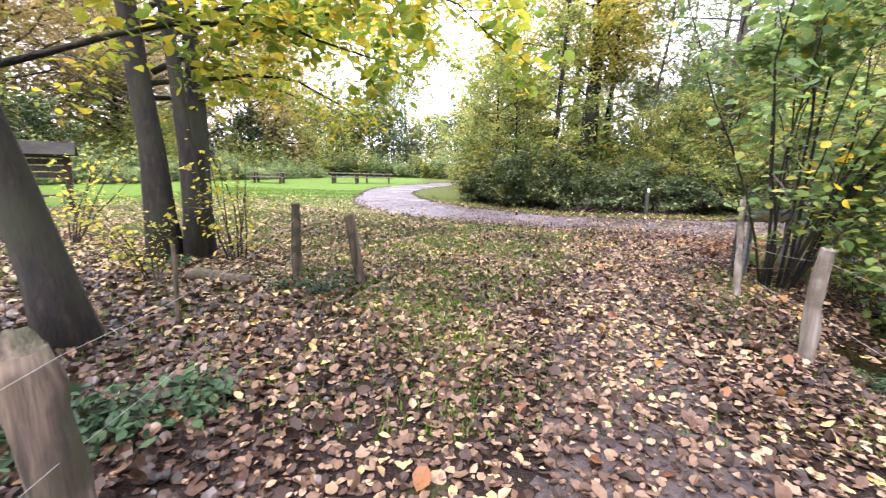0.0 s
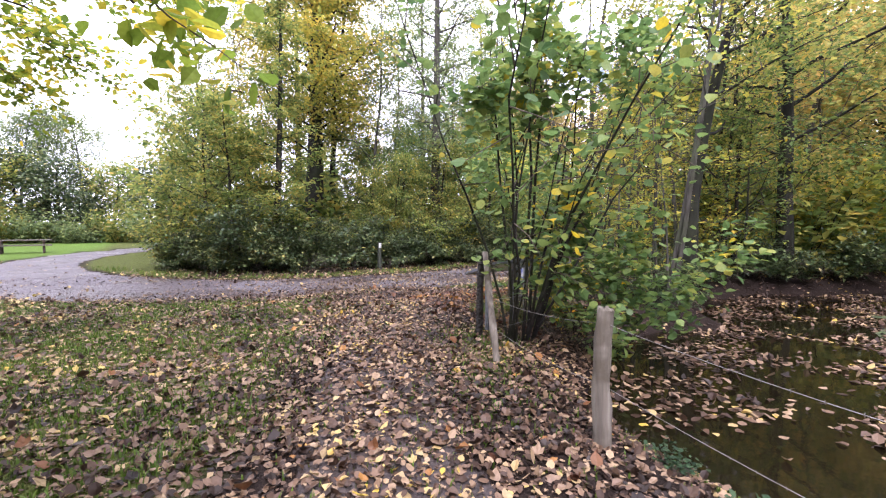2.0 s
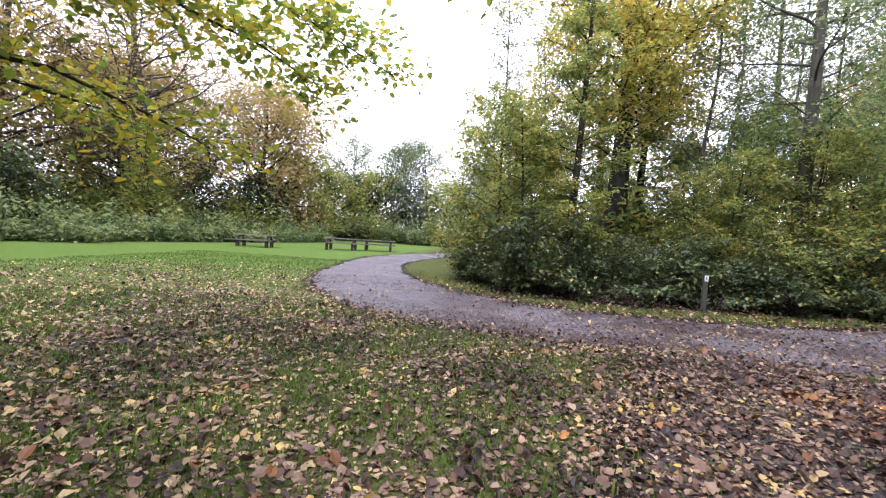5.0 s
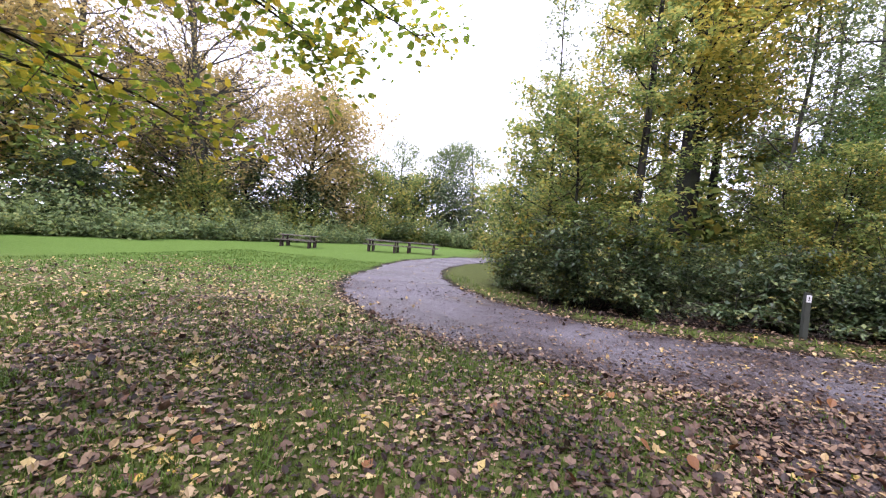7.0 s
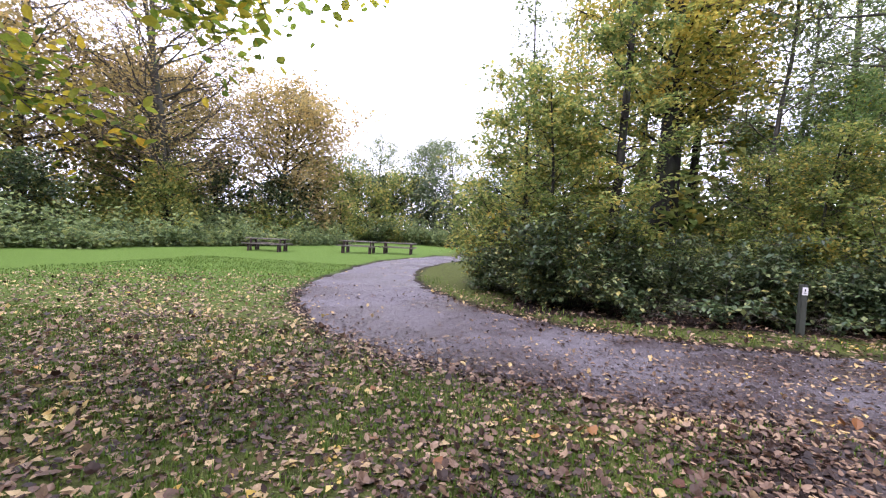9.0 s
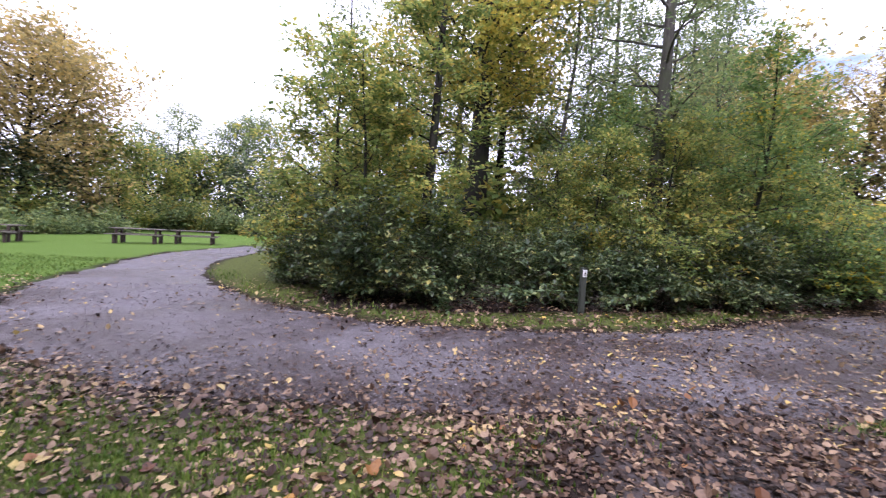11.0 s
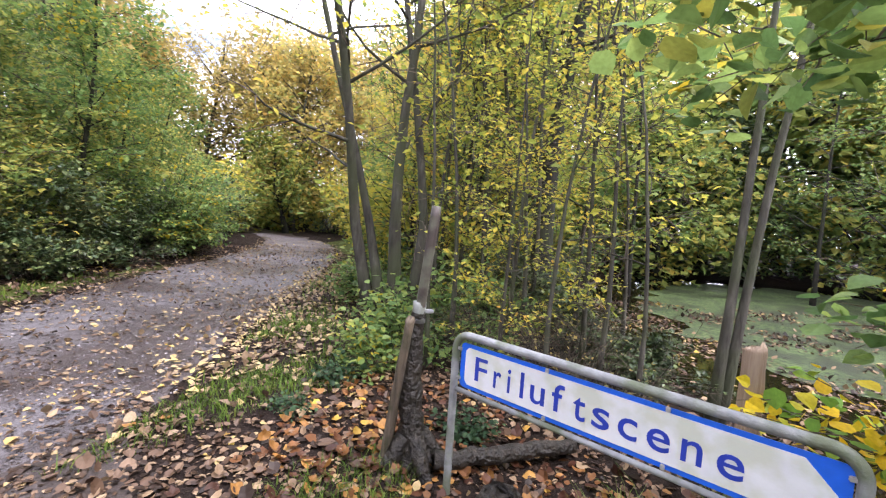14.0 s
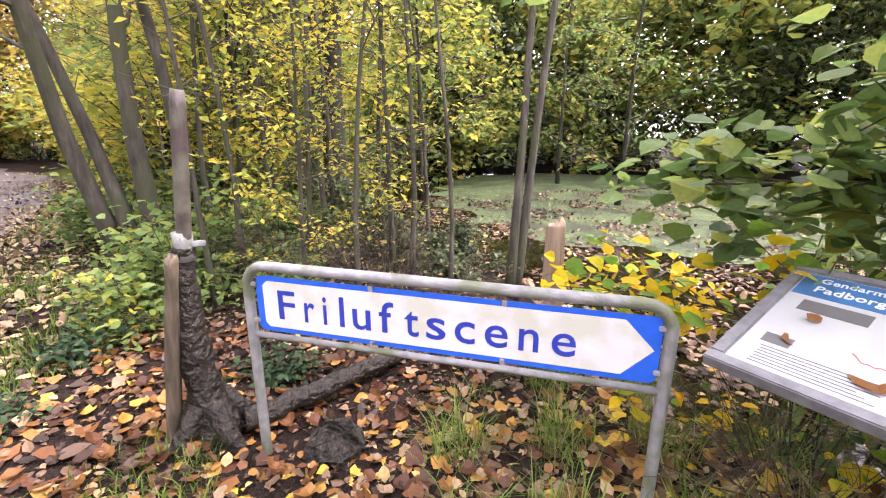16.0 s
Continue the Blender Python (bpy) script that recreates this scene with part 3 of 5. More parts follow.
def line_distance(px, py, line):
    p = np.asarray(line, float)
    best = np.full(np.shape(px), 1e9)
    for (ax, ay), (bx, by) in zip(p[:-1, :2], p[1:, :2]):
        dx, dy = bx - ax, by - ay
        u = np.clip(((px - ax) * dx + (py - ay) * dy) / (dx * dx + dy * dy), 0, 1)
        best = np.minimum(best, np.hypot(px - ax - u * dx, py - ay - u * dy))
    return best


pond_line = smooth_line(POND + [POND[0]], 120)[:-1]
road_poly = np.vstack([smooth_line(ROAD_NEAR, 90), smooth_line(ROAD_FAR, 90)[::-1]])


def step(x, a, b):
    u = np.clip((x - a) / (b - a), 0, 1)
    return u * u * (3 - 2 * u)


def height(x, y):
    x, y = np.asarray(x, float), np.asarray(y, float)
    h = 0.085 + 0.014 * np.sin(x * 1.7 + 0.6 * y) + 0.012 * np.sin(y * 2.3 - 0.9 * x + 1) + 0.007 * np.sin(5.1 * x + 1.3) * np.sin(4.3 * y)
    rd = polygon_distance(x, y, road_poly)
    h = h * step(rd, -0.5, 0.5) + 0.03 * (1 - step(rd, -0.5, 0.5))
    pd = polygon_distance(x, y, pond_line)
    wob = 0.12 * np.sin(3.1 * x + 1.1 * y) + 0.1 * np.sin(2.2 * y - x)
    h = h - 0.85 * (1 - step(pd + wob, -0.9, 0.75)) - 0.11 * np.exp(-((x - 6.75) ** 2 + (y - 7.55) ** 2) / 0.9)
    return h


def axis(lo, hi, fine_lo, fine_hi, d):
    mid = np.arange(fine_lo, fine_hi + d / 2, d)
    left, right = [], []
    s, x = d, fine_lo
    while x > lo:
        s *= 1.22
        x -= s
        left.append(x)
    s, x = d, fine_hi
    while x < hi:
        s *= 1.22
        x += s
        right.append(x)
    return np.concatenate([left[::-1], mid, right])


gx, gy = axis(-900, 900, -8, 15, 0.16), axis(-900, 900, -3, 17, 0.16)
GX, GY = np.meshgrid(gx, gy)
gv = np.stack([GX.ravel(), GY.ravel(), height(GX.ravel(), GY.ravel())], 1)
nx, ny = len(gx), len(gy)
ii = (np.arange(ny - 1)[:, None] * nx + np.arange(nx - 1)[None]).ravel()
gq = np.stack([ii, ii + 1, ii + nx + 1, ii + nx], 1)
ground_mesh = mesh_from("ground", gv, gq, True)


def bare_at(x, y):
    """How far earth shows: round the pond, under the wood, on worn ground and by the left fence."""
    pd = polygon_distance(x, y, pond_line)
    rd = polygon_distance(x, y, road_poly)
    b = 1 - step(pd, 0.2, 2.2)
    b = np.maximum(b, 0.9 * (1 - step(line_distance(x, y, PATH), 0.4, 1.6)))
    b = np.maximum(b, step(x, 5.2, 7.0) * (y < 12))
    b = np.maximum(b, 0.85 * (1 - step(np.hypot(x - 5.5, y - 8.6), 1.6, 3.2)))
    b = np.maximum(b, 0.9 * (1 - step(line_distance(x, y, [(-6, -6), (-2.4, 2), (-4.2, 5.2), (-9, 6)]), 1.6, 3.2)))
    b = np.maximum(b, 0.55 * (1 - step(rd, 0.0, 0.5)))
    b = np.maximum(b, step(y, 14.6, 15.4) * step(x, 1.5, 2.5) * (rd > 0))
    b = np.maximum(b, 1 - step(y, -1.5, 1.5))
    return b


def lawn_at(x, y):
    return step(y - 0.25 * x, 10.5, 21.0) * (1 - step(x, -3.2, -1.5))


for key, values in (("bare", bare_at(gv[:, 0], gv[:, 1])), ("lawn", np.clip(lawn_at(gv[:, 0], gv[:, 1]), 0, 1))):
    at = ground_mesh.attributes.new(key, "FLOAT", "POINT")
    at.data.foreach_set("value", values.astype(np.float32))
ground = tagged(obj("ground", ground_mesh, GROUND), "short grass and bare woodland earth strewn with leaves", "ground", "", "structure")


def strip(name, left, right, n, across, material, lift, label, wob):
    L, R = smooth_line(left, n), smooth_line(right, n)
    u = np.linspace(0, 1, across)
    P = L[:, None] * (1 - u)[None, :, None] + R[:, None] * u[None, :, None]
    edge = (np.abs(u - 0.5) * 2) ** 8
    jig = rng.normal(size=(n, across, 2)) * wob * edge[None, :, None]
    P = P[..., :2] + jig
    z = height(P[..., 0], P[..., 1]) + lift * (1 - (np.abs(u - 0.5) * 2) ** 6)[None] - 0.012 * edge[None]
    v = np.concatenate([P, z[..., None]], -1).reshape(-1, 3)
    i = (np.arange(n - 1)[:, None] * across + np.arange(across - 1)[None]).ravel()
    me = mesh_from(name, v, np.stack([i, i + across, i + across + 1, i + 1], 1), True)
    if me.polygons[len(me.polygons) // 2].normal.z < 0:
        me.flip_normals()
    return tagged(obj(name, me, material), label, name.replace("_", " "), "", "structure")


strip("road", ROAD_NEAR, ROAD_FAR, 340, 26, ROAD, 0.035, "damp grey-mauve gravel road scattered with fallen leaves", 0.10)
pc = np.array(PATH)
pt = np.gradient(pc[:, :2], axis=0)
pt /= np.linalg.norm(pt, axis=1)[:, None]
pn = np.stack([-pt[:, 1], pt[:, 0]], 1)
strip("footpath", pc[:, :2] + pn * pc[:, 2:], pc[:, :2] - pn * pc[:, 2:], 150, 14, EARTH, 0.008, "trodden earth footpath covered with brown leaves", 0.09)

bm = bmesh.new()
grown = [bm.verts.new((x, y, WATER_Z)) for x, y in pond_line + (pond_line - pond_line.mean(0)) * 0.06]
bm.faces.new(grown)
bmesh.ops.recalc_face_normals(bm, faces=bm.faces)
pond = part("water", bm, WATER, None)
tagged(pond, "still dark brown pond water with floating leaves", "pond", "", "structure")
if pond.data.polygons[0].normal.z < 0:
    pond.data.flip_normals()


def top(x, y):
    """The walked surface: the ground, the road's crown and the footpath on it."""
    rd = polygon_distance(x, y, road_poly)
    half = np.interp(line_distance(x, y, PATH), [0, 0.5, 0.8], [0.012, 0.010, 0.0])
    return height(x, y) + np.maximum(0.036 * step(-rd, 0.0, 0.35), half)


def scatter(count, box_range, chance, r, z_of=height, lift=(0.004, 0.03)):
    x = r.uniform(box_range[0], box_range[1], count)
    y = r.uniform(box_range[2], box_range[3], count)
    keep = r.uniform(size=count) < chance(x, y)
    x, y = x[keep], y[keep]
    return np.stack([x, y, z_of(x, y) + r.uniform(*lift, len(x))], 1)


def dry(x, y):
    return (height(x, y) > WATER_Z + 0.01) * 1.0


def litter_chance(x, y):
    rd = polygon_distance(x, y, road_poly)
    on_road = rd < 0.15
    walk_near = line_distance(x, y, PATH)
    lawn = step(walk_near, 0.8, 2.6) * (x < 3) * step(y, 2.4, 4.0) * (0.42 + 0.25 * np.sin(1.3 * x + 2.2 * np.sin(0.9 * y))) + 0.25 * step(y - 0.3 * x, 10, 15) * (x < -1)
    c = 1.0 - lawn
    edge = np.exp(-((rd - 0.1) / 0.5) ** 2) * (y < 12.6)
    c = np.maximum(c, edge)
    c = np.where(on_road, 0.6 * np.exp(-(rd / 0.35) ** 2), c)
    c = c * (0.75 + 0.25 * np.sin(2.1 * x + 1.3 * y) * np.sin(1.7 * y - 0.8 * x))
    c = c * (1 - 0.35 * step(x, 4.8, 5.6) * (1 - step(y, 8.8, 9.6)))
    c = c * (1 - 0.85 * step(-x, 0.5, 1.4) * (1 - step(y, 4.5, 6.0)))
    c = c * (1 - 0.45 * step(x, 5.4, 6.2) * step(-y, -9.0, -8.4))
    return np.clip(c, 0.0, 1) * dry(x, y)


def litter(name, count, rng_box, chance, size, r, material, label, detail=2, z_of=top, lift=(0.003, 0.024), flat=0.84):
    c = scatter(count, rng_box, chance, r, z_of, lift)
    v, f = leaves(c, size, r, droop=0.0, flat=flat, detail=detail, width=0.36, curl=0.2)
    v[:, 2] = np.maximum(v[:, 2], z_of(v[:, 0], v[:, 1]) + 0.002)
    return tagged(obj(name, mesh_from(name, v, f), material), label, "fallen leaves", "", "stuff")


def near_zone(x, y):
    """1 where the walk passes close, fading unevenly at its rim."""
    wob = 0.5 * np.sin(1.7 * y + 0.6) + 0.4 * np.sin(2.9 * x - 1.1 * y)
    return step(x + wob, -4.6, -3.8) * step(-x + wob, -8.0, -7.2) * step(y + wob, -0.8, 0.2) * step(-y + wob, -13.0, -12.2)


litter("leaf_litter", 185000, (-5.4, 8.6, -1.6, 13.6), lambda x, y: litter_chance(x, y) * near_zone(x, y), 0.05, rng, LITTER, "carpet of brown, tan and yellow fallen leaves on the ground", flat=0.76)
litter("leaf_litter", 26000, (-5.4, 8.6, -1.6, 13.6), lambda x, y: litter_chance(x, y) * near_zone(x, y), 0.066, rng, LITTER, "curled lobed brown and tan leaves on the leaf carpet", 3, top, (0.008, 0.03), 0.76)
litter("leaf_litter", 2200, (-5.4, 8.6, -1.6, 13.6), lambda x, y: litter_chance(x, y) * near_zone(x, y), 0.066, rng, LITTER_ORANGE, "curled orange and yellow leaves on the leaf carpet", 3, top, (0.01, 0.032), 0.76)
litter("leaf_litter", 95000, (-10, 20, -6, 17.5), lambda x, y: litter_chance(x, y) * (1 - near_zone(x, y)), 0.085, rng, LITTER, "brown and yellow fallen leaves along the road and fence", 0)
litter("leaf_litter", 24000, (-6.5, -0.2, -2.0, 5.8), lambda x, y: dry(x, y) * step(-x, 0.3, 1.4) * (1 - step(y + 0.4 * np.sin(2.3 * x), 4.4, 5.8)) * step(y + 0.5 * np.sin(1.9 * x), -1.4, 0.9) * step(x + 0.5 * np.sin(2.1 * y), -5.8, -4.0), 0.066, rng, LITTER_SHADED, "dark brown leaves beside the fence, with shade put into their colour", 3, top, (0.003, 0.024), 0.78)
litter("leaf_litter", 2600, (4.6, 8.0, 5.6, 9.0), lambda x, y: dry(x, y) * step(y - x, -0.4, 0.6) * 0.6 + 0.25 * dry(x, y), 0.068, rng, LITTER_ORANGE, "orange and yellow fallen leaves around the signpost", 3, top, (0.008, 0.03), 0.74)
litter("leaf_litter", 16000, (-5, 26, 9.6, 30), lambda x, y: (polygon_distance(x, y, road_poly) < 0.2) * np.clip(0.14 + 0.5 * step(x, 1, 6) + 0.25 * np.sin(1.3 * x) * np.sin(1.7 * y), 0.08, 0.9), 0.062, rng, LITTER_PALE, "pale yellow and tan leaves scattered on the gravel road")
litter("leaf_litter", 42000, (-11, 2.5, 3.4, 19), lambda x, y: (polygon_distance(x, y, road_poly) > 0) * (1 - step(x, -1.5, 2.2)) * np.clip(1.1 - 0.06 * (y - 5) - 0.03 * np.abs(x + 2), 0.05, 0.8), 0.07, rng, LITTER_PALE, "pale tan leaves dotted over the grass", 0)
litter("leaf_litter", 22000, (-3, 22, 9.6, 18), lambda x, y: (polygon_distance(x, y, road_poly) < 0.2) * np.clip(0.1 + 0.6 * step(x, -1, 5) + 0.25 * np.sin(0.9 * x + 2) * np.sin(2.1 * y), 0.05, 0.9), 0.055, rng, LITTER, "brown wet leaves trodden into the gravel road", 1)
litter("leaf_litter", 5500, (7.6, 17, 8.6, 11.6), lambda x, y: (polygon_distance(x, y, road_poly) > -0.3) * np.clip(1.0 - 0.5 * polygon_distance(x, y, road_poly), 0, 0.9), 0.066, rng, LITTER_PALE, "tan and yellow leaves on the verge under the trees", 2)
litter("gravel_stones", 42000, (-4, 11, 9.8, 18), lambda x, y: (polygon_distance(x, y, road_poly) < 0.0) * 0.9, 0.024, rng, STONES, "small grey gravel stones on the road", 0, top, (0.001, 0.004), 0.8)["category"] = "gravel"
litter("leaf_fragments", 56000, (-5.4, 8.6, -1.6, 13.6), lambda x, y: dry(x, y) * near_zone(x, y) * 0.85 * (1 - 0.6 * step(-x, 0.5, 1.4) * (1 - step(y, 4.5, 6.0))), 0.03, rng, LITTER, "small broken leaf fragments on the ground", 0)
litter("leaf_litter", 260, (-4, 5, 0.4, 11), lambda x, y: dry(x, y) * 0.8, 0.072, rng, LITTER_ORANGE, "larger yellow leaves lying on the leaf carpet", 1)
litter("floating_leaves", 30000, (2.6, 16, -4, 7), lambda x, y: (height(x, y) < WATER_Z) * np.clip(0.4 + 1.3 * np.sin(1.1 * x + 2.3 * y) * np.sin(1.9 * x - 0.7 * y + 1), 0.04, 1) * step(np.hypot(x - 3.6, y - 2.6), 0.6, 1.6), 0.08, rng, LITTER, "brown and yellow leaves floating on the pond", 1, lambda x, y: np.full(np.shape(x), WATER_Z), (0.003, 0.008), 0.97)


def blades(name, centers, hgt, r, label, tilt=0.35, width=0.006, material=None):
    n = len(centers)
    h = (hgt * r.uniform(0.5, 1.35, n))[:, None]
    az = r.uniform(0, 2 * np.pi, n)
    side = np.stack([np.cos(az), np.sin(az), np.zeros(n)], 1) * width * r.uniform(0.6, 1.5, n)[:, None]
    out = np.stack([-np.sin(az), np.cos(az), np.zeros(n)], 1) * tilt * r.uniform(0.2, 1.6, n)[:, None]
    up = np.array([0, 0, 1.0])
    bow = centers + up * h * 0.62 + out * h * 0.42
    v = np.stack([centers - side, centers + side, bow - side * 0.7, bow + side * 0.7, centers + up * h * 0.92 + out * h * 1.2], 1)
    f = np.array([[0, 1, 3], [0, 3, 2], [2, 3, 4]])
    tris = (np.arange(n)[:, None, None] * 5 + f[None]).reshape(-1, 3)
    return tagged(obj(name, mesh_from(name, v.reshape(-1, 3), tris), material or GRASS), label, "grass", "", "stuff")


def turf_chance(x, y):
    clump = 0.5 + 0.5 * np.sin(1.9 * x + 0.7 * np.sin(2.3 * y)) * np.sin(2.6 * y + 0.9 * np.sin(1.3 * x))
    return np.clip(1.15 - bare_at(x, y), 0, 1) * np.clip(clump * 1.6 + 0.25 * (x < 0.5) - 0.2, 0.1, 1) * (polygon_distance(x, y, road_poly) > 0.1) * dry(x, y)


blades("grass", scatter(125000, (-7, 4.5, 2.0, 12.5), turf_chance, rng, height, (-0.004, 0.0)), 0.052, rng, "short green grass growing between fallen leaves")
def tufts(x, y):
    """Scattered clumps where fresh grass stands above the leaves."""
    clump = np.sin(5.3 * x + 1.7 * np.sin(3.1 * y)) * np.sin(4.7 * y + 1.9 * np.sin(2.7 * x)) + 0.5 * np.sin(2.1 * x - 1.3 * y)
    return step(clump, 0.55, 1.1) * np.clip(1.1 - bare_at(x, y), 0, 1) * step(-x, -2.4, 1.2) * (polygon_distance(x, y, road_poly) > 0.2)


blades("grass", scatter(90000, (-6, 3.0, 3.6, 11.5), tufts, rng, height, (-0.004, 0.0)), 0.075, rng, "tufts of fresh green grass among fallen leaves", 0.55, 0.005, LAWN)
blades("grass", scatter(30000, (-12, -1, 10, 24), lambda x, y: (polygon_distance(x, y, road_poly) > 0.1) * np.clip(lawn_at(x, y) * 1.2 - 0.2, 0.0, 0.95), rng, height, (-0.004, 0.0)), 0.05, rng, "short bright green lawn grass", 0.35, 0.01, LAWN)


def at(x, y, turn=0.0, scale=1.0, sink=0.0):
    return pose(x, y, float(height(x, y)) - sink, 0, 0, turn) @ Matrix.Diagonal((scale, scale, scale, 1))


# ---- trees by the start ----
r = np.random.default_rng(21)
tree("leaning_tree", "brown-barked tree leaning away beside the wire fence", at(-2.88, 3.15), r, 7.5, 0.15, 0.33, 2.8, 13, 6400, 0.1, BARK_BROWN, LEAF_LIME, (-0.25, 0.05), "round", 0.12, 5, 1, split=True,
     extra=(((-0.55, 0.1, 2.0), (2.4, 1.7, 2.45), 0.03, 18), ((-0.6, 0.1, 2.3), (2.9, 0.2, 2.75), 0.03, 16), ((-0.8, 0.1, 3.0), (3.45, 0.75, 2.4), 0.025, 20), ((-0.8, 0, 3.0), (3.2, -0.6, 2.55), 0.03, 16)))
tree("forked_tree", "two-stemmed tree with smooth brown bark and yellowing leaves", at(-4.05, 6.13), r, 9, 0.185, 0.36, 3.0, 5, 13000, 0.085, BARK_BROWN, LEAF_LIME, (0.02, 0.0), "round", 0.13, 5, 2, stem_list=((-0.09, 0.0, 0, 0), (0.03, 0.02, 0.4, 0.05), (-0.02, 0.06, 0.32, 0.3)), split=True, wander=0.03,
     extra=(((0, 0, 2.6), (3.6, 1.6, 3.6), 0.045, 22), ((0, 0, 2.4), (2.3, 2.8, 2.35), 0.04, 22), ((0, 0, 3.0), (3.3, 3.2, 3.3), 0.04, 26), ((0, 0, 3.2), (4.3, 3.4, 3.45), 0.03, 34), ((0, 0, 3.2), (3.0, 3.6, 3.6), 0.03, 34), ((0, 0, 2.2), (1.2, 3.0, 2.6), 0.04, 22), ((0, 0, 3.4), (5.2, 0.6, 3.5), 0.04, 26), ((0, 0, 3.4), (5.6, 2.0, 4.2), 0.04, 24)))
for x, y, s in ((-3.1, 6.3, 1.0), (-3.4, 4.9, 0.7), (-6.3, 7.0, 1.1), (-7.5, 3.6, 1.2)):
    shrub("thin_shrub", "thin bare-stemmed shrub with a few yellow leaves", at(x, y, 50 * x, s), r, 2.0, 0.9, 9, 260, 0.07, LEAF_YELLOW, 1, 0.08)

# ---- bank beyond the road: shrubs, oak and tall stems ----
r = np.random.default_rng(33)


def under_gaps(p):
    """Hollows under the arching stems, where no leaves grow."""
    a = np.arctan2(p[:, 1], p[:, 0])
    return p[:, 2] > 0.34 + 0.38 * np.sin(4 * a + 0.7) + 0.2 * np.sin(9 * a)


bushes = [
    shrub("hazel_bush", "dense dark green roadside bush with arching stems", at(3.2, 16.2), r, 2.6, 1.7, 30, 6800, 0.11, LEAF_DARK, 0, 0.13, "roadside bushes", (), 0.014, 11, 0.1, keep=under_gaps, flat=0.85, layer=0.35),
    shrub("bramble_bush", "tangled green bramble bush beside the road", at(6.2, 15.6), r, 1.6, 1.5, 34, 4400, 0.125, LEAF_DARK, 0, 0.1, "roadside bushes", (), 0.01, 9, 0.06, keep=under_gaps, flat=0.8, layer=0.5),
    shrub("hazel_bush", "leafy green and yellow bush beside the road", at(10.4, 16.4), r, 3.2, 1.9, 28, 6200, 0.11, LEAF_MIXED, 0, 0.12, "roadside bushes", (), 0.016, 12, 0.1, keep=under_gaps, flat=0.85, layer=0.35),
    shrub("hazel_bush", "fresh lime-green bush at the bend of the road", at(15.6, 16.3), r, 2.8, 1.9, 28, 7000, 0.11, LEAF_HAZEL, 0, 0.12, "roadside bushes", (), 0.016, 12, 0.1, keep=under_gaps, flat=0.85, layer=0.35),
]
spots = [(0, 2.0, 18.9, 40, 0.85), (1, 1.35, 18.2, 10, 0.7), (2, 1.6, 19.2, 80, 0.95), (0, 2.2, 17.3, 160, 0.8), (1, 2.6, 16.5, 200, 0.75), (2, 3.2, 17.8, 20, 0.8), (1, 4.4, 15.5, 99, 0.8), (0, 5.3, 16.9, 300, 0.8),
         (1, 7.6, 15.3, 33, 0.8), (0, 8.2, 16.6, 250, 0.85), (1, 9.3, 15.4, 140, 0.85), (0, 11.6, 16.2, 70, 0.95), (1, 12.2, 15.9, 10, 0.95), (2, 13.2, 17.4, 200, 1.1), (0, 14.6, 16.6, 320, 0.9), (1, 16.6, 17.1, 45, 1.1),
         (2, 17.6, 18.3, 130, 1.15), (0, 20.4, 18.6, 10, 1.2), (2, 23.2, 20.6, 70, 1.3), (0, 26.6, 23.2, 170, 1.3),
         (1, 13.4, 15.6, 70, 0.8), (1, 11.0, 15.2, 200, 0.7), (0, 9.8, 16.2, 110, 0.8), (0, 7.0, 17.2, 15, 0.75), (2, 6.6, 18.4, 60, 0.55), (2, 8.6, 18.2, 140, 0.8), (2, 4.6, 18.9, 260, 0.6), (3, 17.2, 17.4, 90, 1.0), (3, 19.2, 18.2, 190, 1.1), (2, 10.6, 18.6, 33, 0.9), (2, 12.2, 18.4, 280, 0.95)]
for k, x, y, a, s in spots:
    copy_thing(bushes[k], at(x, y, a, s))
tree("oak", "large old oak with dark trunk and ivy-gold crown", at(7.29, 22.95), r, 20, 0.47, 0.25, 4.4, 58, 46000, 0.17, BARK_DARK, LEAF_GOLD, (0.0, 0.0), "column", 0.36, 10, rise=0.6, wander=0.02, layer=0.6, leaf_flat=0.75)
tree("slim_oak", "dark slender trunk close beside the old oak", at(8.25, 23.3), r, 16, 0.19, 0.3, 2.4, 30, 9000, 0.16, BARK_DARK, LEAF_GOLD, (0.02, 0.0), "column", 0.26, 7, layer=0.6, leaf_flat=0.75)
tree("young_beech", "slim tree clothed in yellow-green leaves to the ground", at(4.05, 16.9), r, 13, 0.13, 0.1, 1.3, 46, 12500, 0.115, BARK_BROWN, LEAF_MIXED, (0.03, 0.1), "column", 0.16, 9, wander=0.02, layer=0.4, leaf_flat=0.85, rise=0.3)
tree("young_beech", "smaller leaning tree with yellowing leaves", at(2.2, 18.6), r, 6.5, 0.08, 0.06, 2.0, 34, 9500, 0.115, BARK_BROWN, LEAF_MIXED, (-0.05, 0.0), "round", 0.15, 9, layer=0.4, leaf_flat=0.85, rise=0.3)
low_tree = tree("young_beech", "leafy low tree with yellow-green leaves", at(2.9, 17.7), r, 5.6, 0.07, 0.06, 1.8, 30, 7000, 0.115, BARK_BROWN, LEAF_MIXED, (0, 0), "round", 0.15, 9, layer=0.4, leaf_flat=0.85, rise=0.3)
low_green = tree("young_alder", "leafy young tree with fresh green leaves", at(13.5, 16.6), r, 7.2, 0.07, 0.1, 1.7, 36, 8500, 0.11, BARK_BROWN, LEAF_HAZEL, (0, 0), "round", 0.17, 8, layer=0.5, leaf_flat=0.8, rise=0.4)
tall = tree("tall_alder", "tall straight grey trunk with sparse high leaves", at(11.6, 18.4), r, 20, 0.24, 0.22, 2.6, 46, 11000, 0.13, BARK_GREY, LEAF_GREY, (0.0, 0.0), "column", 0.3, 6, wander=0.012)
